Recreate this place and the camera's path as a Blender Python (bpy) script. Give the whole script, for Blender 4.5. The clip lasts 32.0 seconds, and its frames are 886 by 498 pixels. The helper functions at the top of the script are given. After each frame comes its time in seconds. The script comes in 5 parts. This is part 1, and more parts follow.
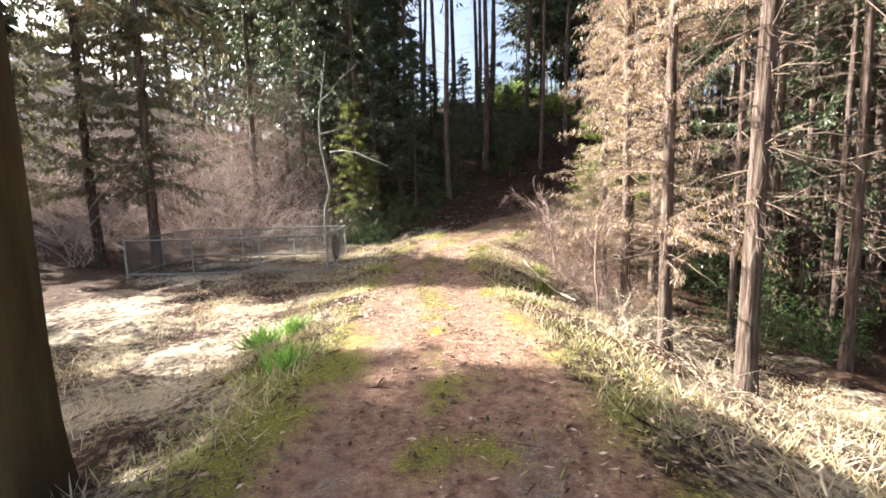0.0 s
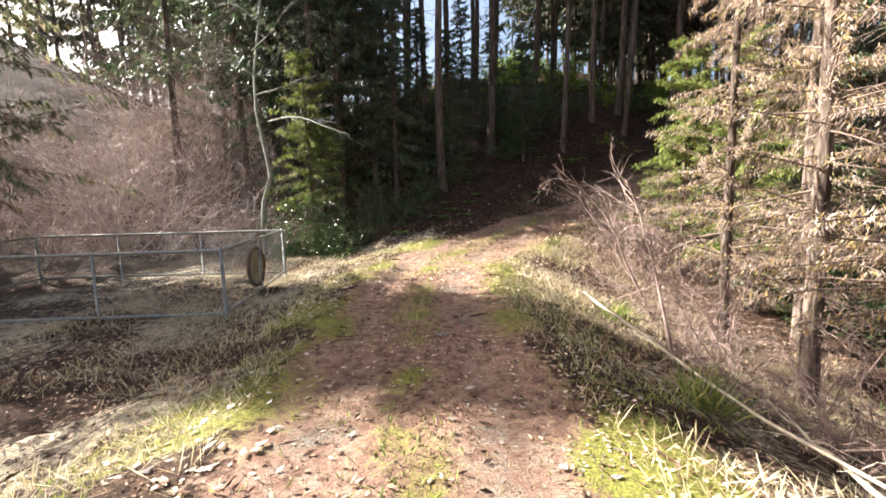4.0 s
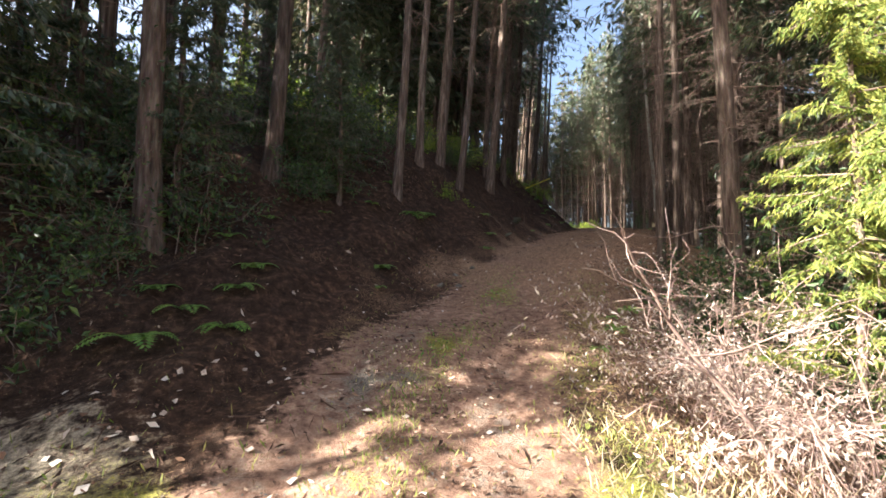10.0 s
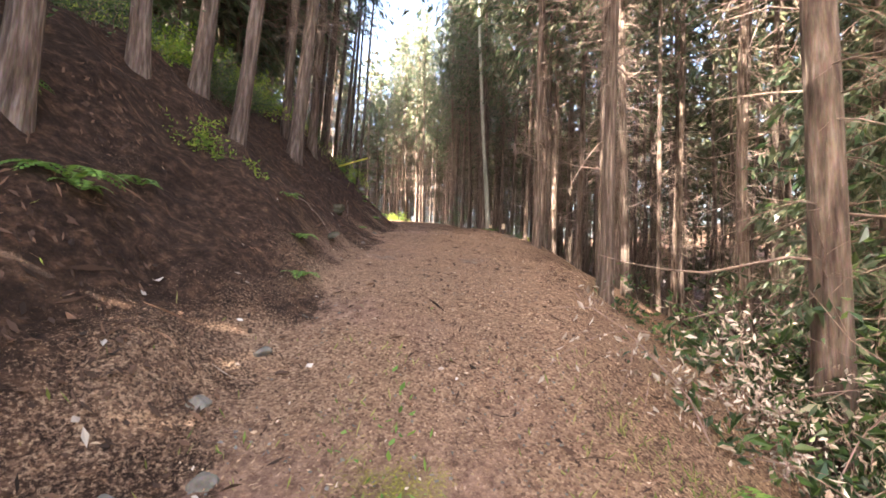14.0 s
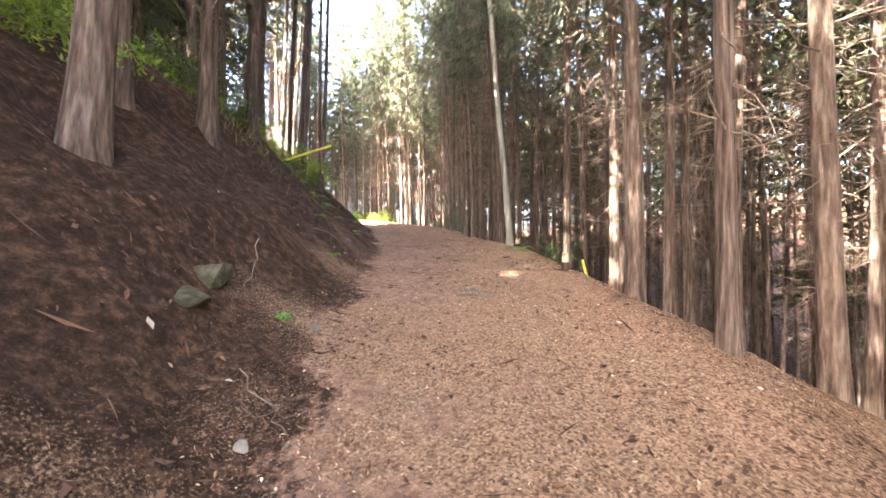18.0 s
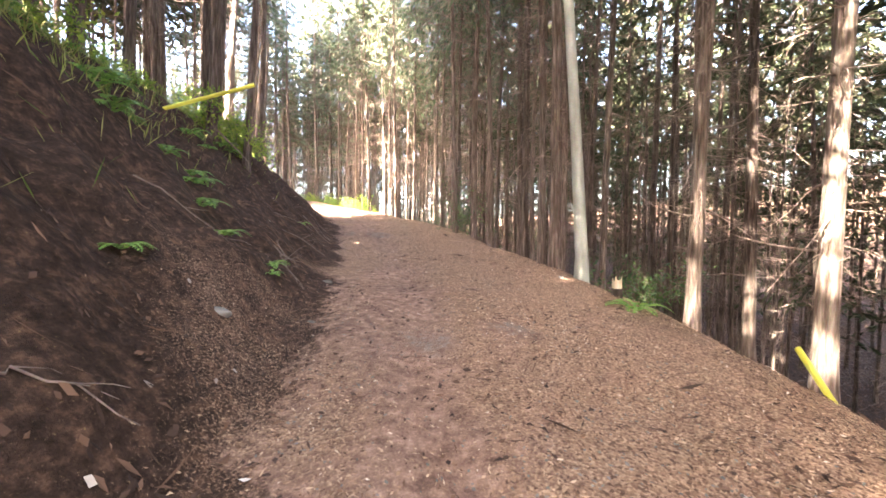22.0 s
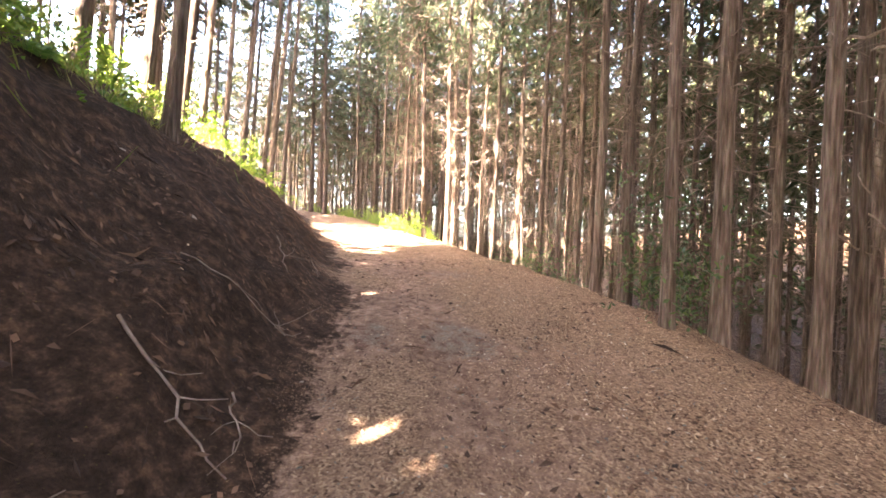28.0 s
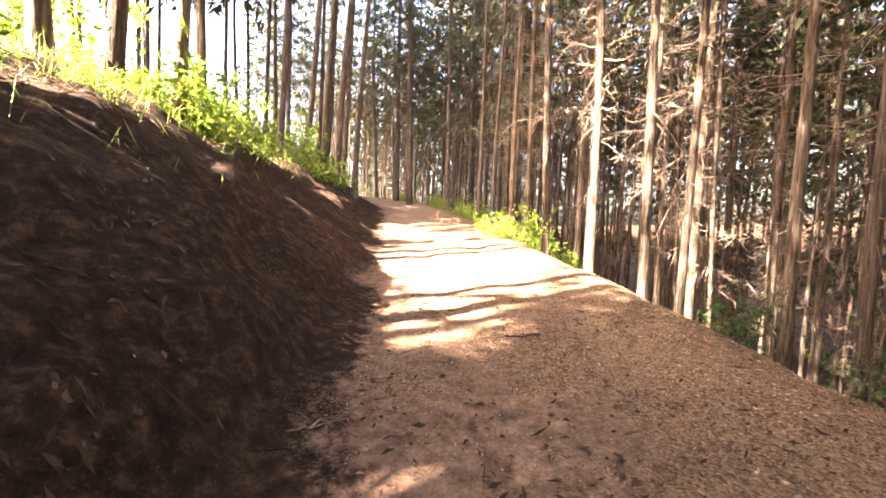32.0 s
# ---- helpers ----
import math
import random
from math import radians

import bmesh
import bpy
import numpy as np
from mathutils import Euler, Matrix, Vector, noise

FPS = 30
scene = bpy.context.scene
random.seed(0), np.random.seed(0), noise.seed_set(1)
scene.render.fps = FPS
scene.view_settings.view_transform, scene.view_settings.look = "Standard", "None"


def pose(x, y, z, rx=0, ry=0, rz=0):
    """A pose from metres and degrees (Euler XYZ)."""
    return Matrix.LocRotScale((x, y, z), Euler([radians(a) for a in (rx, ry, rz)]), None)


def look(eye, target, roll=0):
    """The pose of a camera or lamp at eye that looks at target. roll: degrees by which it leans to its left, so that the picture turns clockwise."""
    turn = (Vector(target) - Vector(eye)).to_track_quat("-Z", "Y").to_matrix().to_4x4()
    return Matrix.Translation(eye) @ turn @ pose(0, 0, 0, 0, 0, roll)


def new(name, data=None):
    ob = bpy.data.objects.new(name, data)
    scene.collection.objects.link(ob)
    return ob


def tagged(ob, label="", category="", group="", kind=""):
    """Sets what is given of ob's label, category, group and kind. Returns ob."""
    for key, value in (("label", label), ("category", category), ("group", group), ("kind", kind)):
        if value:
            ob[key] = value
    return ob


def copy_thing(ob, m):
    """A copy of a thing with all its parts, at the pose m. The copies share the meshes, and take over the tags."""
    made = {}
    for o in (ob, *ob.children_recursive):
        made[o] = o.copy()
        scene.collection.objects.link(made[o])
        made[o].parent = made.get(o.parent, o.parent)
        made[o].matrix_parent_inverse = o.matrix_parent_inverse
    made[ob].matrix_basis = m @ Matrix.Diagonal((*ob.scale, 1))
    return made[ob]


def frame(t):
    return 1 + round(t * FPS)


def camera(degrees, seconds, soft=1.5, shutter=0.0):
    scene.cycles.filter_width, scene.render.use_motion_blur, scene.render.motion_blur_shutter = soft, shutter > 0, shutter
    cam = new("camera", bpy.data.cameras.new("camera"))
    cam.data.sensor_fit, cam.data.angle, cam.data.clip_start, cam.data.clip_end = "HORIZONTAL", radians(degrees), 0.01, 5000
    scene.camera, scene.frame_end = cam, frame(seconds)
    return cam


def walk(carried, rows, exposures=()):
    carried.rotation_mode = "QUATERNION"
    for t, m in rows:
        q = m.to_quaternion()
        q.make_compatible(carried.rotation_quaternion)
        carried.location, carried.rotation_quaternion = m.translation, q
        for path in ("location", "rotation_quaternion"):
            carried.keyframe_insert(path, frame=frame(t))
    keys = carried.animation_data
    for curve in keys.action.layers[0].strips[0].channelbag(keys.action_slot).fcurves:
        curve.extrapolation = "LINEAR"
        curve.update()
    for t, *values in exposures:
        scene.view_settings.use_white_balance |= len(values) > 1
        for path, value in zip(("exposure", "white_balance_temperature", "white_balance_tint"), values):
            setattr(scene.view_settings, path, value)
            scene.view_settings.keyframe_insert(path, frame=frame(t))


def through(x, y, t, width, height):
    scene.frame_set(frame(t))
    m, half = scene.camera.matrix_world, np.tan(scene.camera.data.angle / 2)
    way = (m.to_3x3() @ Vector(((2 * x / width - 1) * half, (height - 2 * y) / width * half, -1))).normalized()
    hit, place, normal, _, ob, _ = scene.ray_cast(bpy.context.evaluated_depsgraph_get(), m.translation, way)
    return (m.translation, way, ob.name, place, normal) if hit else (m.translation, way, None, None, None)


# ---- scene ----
cam = camera(93.8, 32.0, soft=1.7)
PATH = [
    (0, (0.000, -0.000, 1.447), (0.019, 1.988, 1.232), -1.8),
    (0.5, (-0.078, 0.718, 1.409), (-0.110, 2.707, 1.206), -2.1),
    (1, (-0.120, 1.441, 1.383), (-0.210, 3.430, 1.194), -2.0),
    (1.5, (-0.134, 2.133, 1.359), (-0.270, 4.120, 1.171), -2.1),
    (2, (-0.081, 2.808, 1.334), (-0.199, 4.795, 1.139), -1.9),
    (2.5, (-0.041, 3.484, 1.314), (-0.104, 5.472, 1.108), -1.8),
    (3, (-0.027, 4.183, 1.305), (-0.026, 6.171, 1.085), -1.6),
    (3.5, (-0.052, 4.900, 1.297), (-0.002, 6.886, 1.065), -1.8),
    (5.5, (-0.233, 7.816, 1.190), (-0.036, 9.802, 1.059), -1.4),
    (6, (-0.267, 8.507, 1.213), (0.017, 10.484, 1.102), -1.5),
    (6.5, (-0.281, 9.207, 1.245), (0.110, 11.167, 1.160), -1.1),
    (7, (-0.267, 9.934, 1.252), (0.208, 11.876, 1.215), -1.3),
    (7.5, (-0.237, 10.655, 1.258), (0.319, 12.576, 1.263), -1.0),
    (8, (-0.251, 11.339, 1.290), (0.362, 13.242, 1.322), -1.1),
    (8.5, (-0.258, 11.989, 1.325), (0.424, 13.868, 1.371), -1.0),
    (9, (-0.224, 12.683, 1.370), (0.577, 14.514, 1.434), -0.7),
    (9.5, (-0.082, 13.369, 1.436), (0.937, 15.088, 1.518), -0.0),
    (10, (0.113, 14.053, 1.507), (1.385, 15.593, 1.605), 0.7),
    (10.5, (0.425, 14.723, 1.553), (1.892, 16.078, 1.668), 1.3),
    (11, (0.789, 15.352, 1.596), (2.374, 16.567, 1.711), 1.5),
    (11.5, (1.221, 15.973, 1.675), (2.868, 17.102, 1.782), 1.6),
    (12, (1.696, 16.472, 1.744), (3.388, 17.535, 1.842), 1.6),
    (12.5, (2.212, 16.931, 1.836), (3.944, 17.928, 1.914), 1.5),
    (13, (2.776, 17.336, 1.961), (4.556, 18.247, 2.007), 1.2),
    (13.5, (3.309, 17.746, 2.126), (5.130, 18.571, 2.163), 1.5),
    (14, (3.881, 18.100, 2.209), (5.731, 18.859, 2.266), 1.6),
    (14.5, (4.508, 18.441, 2.310), (6.368, 19.174, 2.375), 1.3),
    (16.5, (7.015, 19.827, 3.191), (8.882, 20.544, 3.210), -0.9),
    (17, (7.717, 20.176, 3.348), (9.587, 20.886, 3.354), -1.1),
    (17.5, (8.416, 20.520, 3.451), (10.289, 21.221, 3.454), -1.1),
    (18, (9.178, 20.876, 3.577), (11.054, 21.571, 3.574), -0.9),
    (18.5, (9.943, 21.232, 3.666), (11.821, 21.920, 3.648), -0.6),
    (19, (10.714, 21.590, 3.791), (12.595, 22.268, 3.753), -0.5),
    (19.5, (11.495, 21.864, 3.944), (13.383, 22.520, 3.872), -0.4),
    (20, (12.229, 22.156, 4.082), (14.123, 22.790, 3.977), -0.3),
    (20.5, (12.887, 22.521, 4.246), (14.794, 23.112, 4.120), 0.1),
    (21, (13.519, 22.901, 4.342), (15.433, 23.469, 4.227), 0.7),
    (21.5, (14.160, 23.232, 4.412), (16.076, 23.798, 4.310), 0.6),
    (22, (14.825, 23.566, 4.498), (16.725, 24.184, 4.405), 0.4),
    (22.5, (15.502, 23.920, 4.582), (17.361, 24.654, 4.518), 0.6),
    (23, (16.112, 24.240, 4.648), (17.918, 25.097, 4.592), 0.4),
    (23.5, (16.731, 24.594, 4.743), (18.498, 25.530, 4.684), 0.1),
    (24, (17.375, 24.930, 4.824), (19.136, 25.877, 4.765), 0.3),
    (24.5, (18.035, 25.277, 4.924), (19.806, 26.204, 4.848), 0.3),
    (25, (18.678, 25.548, 4.976), (20.469, 26.434, 4.883), 0.5),
    (25.5, (19.294, 25.904, 5.056), (21.107, 26.742, 4.951), 1.1),
    (27.5, (21.867, 27.448, 5.217), (23.699, 28.250, 5.177), 1.5),
    (28, (22.541, 27.809, 5.274), (24.356, 28.648, 5.248), 2.1),
    (28.5, (23.177, 28.163, 5.367), (24.965, 29.058, 5.328), 1.9),
    (29, (23.800, 28.592, 5.461), (25.557, 29.546, 5.402), 1.9),
    (29.5, (24.400, 28.961, 5.540), (26.133, 29.957, 5.456), 1.9),
    (30, (25.038, 29.378, 5.621), (26.760, 30.390, 5.518), 2.2),
    (30.5, (25.650, 29.782, 5.741), (27.360, 30.813, 5.631), 2.2),
    (31, (26.254, 30.196, 5.864), (27.933, 31.276, 5.745), 2.3),
    (31.5, (26.886, 30.603, 5.982), (28.520, 31.750, 5.856), 2.3),
    (32, (27.508, 31.081, 6.104), (29.079, 32.311, 5.969), 1.9),
]
walk(cam, [(t, look(eye, target, roll)) for t, eye, target, roll in PATH],
     exposures=[(0, 2.65, 6200, 11), (2, 2.45, 6200, 10), (3.5, 2.45, 6200, 10), (6, 3.1, 6000, 8), (8, 2.8, 6000, 8), (10.5, 3.15, 6500, 12), (12, 3.6, 7000, 15), (13, 4.25, 6900, 15), (14.5, 4.75, 6700, 15), (18, 5.45, 6700, 15), (21, 5.7, 6700, 15), (25, 6.0, 7000, 15), (29, 5.5, 7400, 17), (31, 5.15, 7700, 19), (32, 4.85, 7700, 19)])

# ---- light: a low winter sun over the hill, clear sky ----
SUN = Vector((-0.93, 0.36, 0.68)).normalized()
world = bpy.data.worlds.new("world")
scene.world = world
world.use_nodes = True
_sky = world.node_tree.nodes.new("ShaderNodeTexSky")
_sky.sky_type = "NISHITA"
_sky.sun_disc = False
_sky.dust_density = 6.0
_sky.sun_elevation = math.asin(SUN.z)
_sky.sun_rotation = math.atan2(SUN.x, SUN.y)
_back = world.node_tree.nodes["Background"]
_back.inputs["Strength"].default_value = 0.06
world.node_tree.links.new(_sky.outputs[0], _back.inputs["Color"])
_sun = bpy.data.lights.new("sun", "SUN")
_sun.energy, _sun.angle, _sun.color = 5.0, radians(0.6), (1.0, 0.93, 0.82)
new("sun", _sun).matrix_world = look(SUN * 50, (0, 0, 0))

rng = np.random.default_rng(7)


# ---- materials ----
def material(name, rough=0.9, spec=0.25):
    m = bpy.data.materials.new(name)
    m.use_nodes = True
    b = m.node_tree.nodes["Principled BSDF"]
    b.inputs["Roughness"].default_value = rough
    b.inputs["Specular IOR Level"].default_value = spec
    return m, m.node_tree.nodes, m.node_tree.links, b


def ramp(nodes, stops):
    r = nodes.new("ShaderNodeValToRGB")
    while len(r.color_ramp.elements) < len(stops):
        r.color_ramp.elements.new(0.5)
    for e, (p, c) in zip(r.color_ramp.elements, stops):
        e.position, e.color = p, (*c, 1)
    return r


def noise_node(nodes, links, scale, detail=5.0, stretch=(1, 1, 1), space="Object", rough=0.6):
    tc = nodes.new("ShaderNodeTexCoord")
    mp = nodes.new("ShaderNodeMapping")
    mp.inputs["Scale"].default_value = stretch
    n = nodes.new("ShaderNodeTexNoise")
    n.inputs["Scale"].default_value, n.inputs["Detail"].default_value, n.inputs["Roughness"].default_value = scale, detail, rough
    links.new(tc.outputs[space], mp.inputs[0])
    links.new(mp.outputs[0], n.inputs["Vector"])
    return n


def mixed(nodes, links, fac, a, b, blend="MIX"):
    x = nodes.new("ShaderNodeMix")
    x.data_type, x.blend_type = "RGBA", blend
    for sock, v in ((x.inputs["Factor"], fac), (x.inputs["A"], a), (x.inputs["B"], b)):
        if isinstance(v, (int, float)):
            sock.default_value = v
        elif isinstance(v, tuple):
            sock.default_value = (*v, 1)
        else:
            links.new(v, sock)
    return x.outputs["Result"]


def bump(nodes, links, b, height, strength, distance):
    n = nodes.new("ShaderNodeBump")
    n.inputs["Strength"].default_value, n.inputs["Distance"].default_value = strength, distance
    links.new(height, n.inputs["Height"])
    links.new(n.outputs[0], b.inputs["Normal"])


def mottled(name, stops, scale=6.0, rough=0.9, stretch=(1, 1, 1), relief=0.5, depth=0.01, vary=0.25, spec=0.2, fine=60.0, island=False):
    """A plain natural surface: a coarse noise for the colour, a fine one for grain, and each thing a little lighter or darker."""
    m, nodes, links, b = material(name, rough, spec)
    a = noise_node(nodes, links, scale, 6, stretch)
    f = noise_node(nodes, links, fine, 3, stretch)
    r = ramp(nodes, stops)
    links.new(a.outputs[0], r.inputs[0])
    col = mixed(nodes, links, 0.35, r.outputs[0], f.outputs[1], "SOFT_LIGHT")
    if island:
        src = nodes.new("ShaderNodeNewGeometry").outputs["Random Per Island"]
    else:
        src = nodes.new("ShaderNodeObjectInfo").outputs["Random"]
    hs = nodes.new("ShaderNodeHueSaturation")
    mr = nodes.new("ShaderNodeMapRange")
    mr.inputs["To Min"].default_value, mr.inputs["To Max"].default_value = 1 - vary, 1 + vary
    links.new(src, mr.inputs["Value"])
    links.new(mr.outputs[0], hs.inputs["Value"])
    links.new(col, hs.inputs["Color"])
    links.new(hs.outputs[0], b.inputs["Base Color"])
    bump(nodes, links, b, a.outputs[0], relief, depth)
    return m


def leafy(name, stops, through=0.35, rough=0.55, vary=0.3, spec=0.3):
    """Leaves: a colour for each leaf, some light let through."""
    m, nodes, links, b = material(name, rough, spec)
    g = nodes.new("ShaderNodeNewGeometry")
    r = ramp(nodes, stops)
    links.new(g.outputs["Random Per Island"], r.inputs[0])
    n = noise_node(nodes, links, 0.7, 3)
    mr = nodes.new("ShaderNodeMapRange")
    mr.inputs["From Min"].default_value, mr.inputs["From Max"].default_value = 0.3, 0.7
    mr.inputs["To Min"].default_value, mr.inputs["To Max"].default_value = 1 - vary, 1 + vary
    links.new(n.outputs[0], mr.inputs["Value"])
    hs = nodes.new("ShaderNodeHueSaturation")
    links.new(mr.outputs[0], hs.inputs["Value"])
    links.new(r.outputs[0], hs.inputs["Color"])
    links.new(hs.outputs[0], b.inputs["Base Color"])
    t = nodes.new("ShaderNodeBsdfTranslucent")
    links.new(hs.outputs[0], t.inputs["Color"])
    mx = nodes.new("ShaderNodeMixShader")
    mx.inputs[0].default_value = through
    links.new(b.outputs[0], mx.inputs[1])
    links.new(t.outputs[0], mx.inputs[2])
    links.new(mx.outputs[0], nodes["Material Output"].inputs["Surface"])
    return m


def ground_material(name, soil, track, litter, moss, dry, grit):
    """Forest soil or the track's soil, with needle litter, moss and dry grass or grit over it as the cover of the ground gives them."""
    m, nodes, links, b = material(name, 0.95, 0.15)
    cov = nodes.new("ShaderNodeAttribute")
    cov.attribute_name = "cover"
    sep = nodes.new("ShaderNodeSeparateColor")
    links.new(cov.outputs["Color"], sep.inputs[0])
    big = noise_node(nodes, links, 1.1, 6)
    mid = noise_node(nodes, links, 9.0, 7, rough=0.7)
    fine = noise_node(nodes, links, 55.0, 5, rough=0.75)
    chips = nodes.new("ShaderNodeTexVoronoi")
    tc = nodes.new("ShaderNodeTexCoord")
    links.new(tc.outputs["Object"], chips.inputs["Vector"])
    chips.inputs["Scale"].default_value = 62.0
    chip = nodes.new("ShaderNodeSeparateColor")
    links.new(chips.outputs["Color"], chip.inputs[0])

    def coloured(stops, src):
        r = ramp(nodes, stops)
        links.new(src, r.inputs[0])
        return r.outputs[0]

    def broken(value, src, lo=0.3, hi=0.7, gain=1.6):
        mm = nodes.new("ShaderNodeMath")
        mm.operation = "MULTIPLY_ADD"
        links.new(src, mm.inputs[0])
        mm.inputs[1].default_value, mm.inputs[2].default_value = gain, -gain / 2
        s = nodes.new("ShaderNodeMath")
        s.operation = "ADD"
        links.new(value, s.inputs[0])
        links.new(mm.outputs[0], s.inputs[1])
        e = nodes.new("ShaderNodeMapRange")
        e.inputs["From Min"].default_value, e.inputs["From Max"].default_value = lo, hi
        links.new(s.outputs[0], e.inputs["Value"])
        return e.outputs[0]

    bare = broken(cov.outputs["Alpha"], mid.outputs[0], 0.35, 0.65, 1.2)
    col = mixed(nodes, links, bare, coloured(soil, mid.outputs[0]), coloured(track, mid.outputs[0]))
    col = mixed(nodes, links, 0.55, col, big.outputs[0], "OVERLAY")
    third = mixed(nodes, links, bare, coloured(dry, fine.outputs[0]), coloured(grit, fine.outputs[0]))
    col = mixed(nodes, links, broken(sep.outputs[2], mid.outputs[0]), col, third)
    col = mixed(nodes, links, broken(sep.outputs[1], fine.outputs[0], 0.35, 0.6), col, coloured(litter, chip.outputs[0]))
    col = mixed(nodes, links, broken(broken(sep.outputs[0], mid.outputs[0], 0.2, 0.9), fine.outputs[0], 0.25, 0.85, 1.8), col, coloured(moss, fine.outputs[0]))
    col = mixed(nodes, links, 0.75, col, fine.outputs[0], "OVERLAY")
    col = mixed(nodes, links, 0.5, col, mid.outputs[0], "OVERLAY")
    links.new(col, b.inputs["Base Color"])
    h = mixed(nodes, links, 0.5, mid.outputs[0], fine.outputs[0])
    bump(nodes, links, b, h, 1.0, 0.06)
    return m


LITTER = [(0.0, (0.10, 0.058, 0.038)), (0.4, (0.29, 0.178, 0.112)), (0.7, (0.43, 0.29, 0.19)), (1.0, (0.18, 0.105, 0.07))]
MOSS = [(0.3, (0.10, 0.11, 0.03)), (0.55, (0.22, 0.21, 0.05)), (0.75, (0.52, 0.45, 0.07))]
GRIT = [(0.35, (0.10, 0.086, 0.07)), (0.65, (0.28, 0.24, 0.195))]
DRY = [(0.3, (0.24, 0.19, 0.13)), (0.5, (0.44, 0.37, 0.27)), (0.7, (0.66, 0.59, 0.46))]
mat_ground = ground_material("forest_soil", [(0.28, (0.022, 0.013, 0.009)), (0.5, (0.052, 0.03, 0.02)), (0.72, (0.14, 0.078, 0.048))], [(0.3, (0.15, 0.085, 0.06)), (0.5, (0.27, 0.165, 0.118)), (0.7, (0.42, 0.28, 0.205))], LITTER, MOSS, DRY, GRIT)
mat_bark = mottled("cedar_bark", [(0.3, (0.035, 0.022, 0.016)), (0.5, (0.115, 0.084, 0.066)), (0.7, (0.235, 0.185, 0.152))], 16.0, 0.95, (1, 1, 0.14), 1.0, 0.05, 0.35)
mat_bark_pale = mottled("pale_bark", [(0.3, (0.19, 0.19, 0.155)), (0.7, (0.36, 0.355, 0.31))], 5.0, 0.9, (1, 1, 0.3), 0.4, 0.01, 0.1)
mat_bark_moss = mottled("mossy_bark", [(0.25, (0.035, 0.028, 0.015)), (0.6, (0.085, 0.065, 0.034)), (0.8, (0.15, 0.125, 0.055))], 7.0, 0.95, (1, 1, 0.12), 1.0, 0.03, 0.1)
mat_dead = mottled("dead_wood", [(0.3, (0.11, 0.075, 0.058)), (0.7, (0.28, 0.21, 0.17))], 12.0, 0.9, (1, 1, 1), 0.3, 0.003, 0.2)
mat_twig = mottled("bare_twig", [(0.3, (0.13, 0.085, 0.07)), (0.7, (0.36, 0.26, 0.225))], 5.0, 0.85, (1, 1, 1), 0.3, 0.003, 0.3, island=True)
mat_vine = mottled("vine_stem", [(0.3, (0.24, 0.19, 0.17)), (0.7, (0.60, 0.50, 0.46))], 5.0, 0.85, (1, 1, 1), 0.3, 0.003, 0.3, island=True)
mat_straw = mottled("dry_stem", [(0.3, (0.27, 0.22, 0.15)), (0.7, (0.56, 0.48, 0.36))], 5.0, 0.85, (1, 1, 1), 0.3, 0.003, 0.3, island=True)
mat_needle = leafy("cedar_needles", [(0.0, (0.035, 0.06, 0.025)), (0.5, (0.06, 0.09, 0.04)), (0.85, (0.11, 0.13, 0.06)), (1.0, (0.20, 0.20, 0.12))], 0.25, 0.4, 0.3, 0.5)
# darker copy of the cedar needles: the deep rows' shade put into the colour
mat_needle_shaded = leafy("shaded_needles", [(0.0, (0.03, 0.04, 0.02)), (0.6, (0.06, 0.07, 0.035)), (1.0, (0.11, 0.09, 0.055))], 0.15, 0.8, 0.3, 0.1)
mat_needle_brown = leafy("winter_cedar_needles", [(0.0, (0.12, 0.08, 0.06)), (0.35, (0.36, 0.27, 0.22)), (0.65, (0.56, 0.46, 0.39)), (0.85, (0.50, 0.33, 0.11)), (1.0, (0.22, 0.22, 0.06))], 0.3)
mat_needle_grey = leafy("grey_green_needles", [(0.0, (0.10, 0.12, 0.06)), (0.5, (0.18, 0.19, 0.10)), (0.8, (0.28, 0.25, 0.15)), (1.0, (0.26, 0.17, 0.11))], 0.3)
mat_needle_lime = leafy("sunlit_cypress_needles", [(0.0, (0.08, 0.13, 0.03)), (0.5, (0.18, 0.225, 0.05)), (1.0, (0.34, 0.33, 0.08))], 0.4)
mat_leaf = leafy("evergreen_leaf", [(0.0, (0.022, 0.05, 0.014)), (0.5, (0.04, 0.085, 0.022)), (1.0, (0.11, 0.17, 0.04))], 0.3, 0.3, 0.25, 0.5)
mat_leaf_bright = leafy("young_leaf", [(0.0, (0.12, 0.22, 0.03)), (0.6, (0.24, 0.36, 0.05)), (1.0, (0.42, 0.46, 0.09))], 0.5, 0.45)
mat_fern = leafy("fern_leaf", [(0.0, (0.09, 0.20, 0.04)), (1.0, (0.24, 0.38, 0.08))], 0.4, 0.5)
mat_grass = leafy("grass_blade", [(0.0, (0.10, 0.16, 0.03)), (0.5, (0.25, 0.28, 0.07)), (1.0, (0.42, 0.38, 0.14))], 0.35, 0.7)
mat_dry_grass = leafy("dry_grass", [(0.0, (0.34, 0.26, 0.14)), (0.6, (0.56, 0.47, 0.29)), (1.0, (0.70, 0.62, 0.42))], 0.3, 0.8)
mat_dead_leaf = leafy("fallen_leaf", [(0.0, (0.06, 0.032, 0.02)), (0.35, (0.24, 0.138, 0.085)), (0.75, (0.41, 0.265, 0.168)), (0.96, (0.62, 0.44, 0.29)), (1.0, (0.76, 0.64, 0.5))], 0.12, 0.8)
mat_debris = leafy("leaf_debris", [(0.0, (0.06, 0.035, 0.022)), (0.35, (0.20, 0.11, 0.07)), (0.7, (0.46, 0.31, 0.21)), (1.0, (0.72, 0.58, 0.44))], 0.1, 0.85)
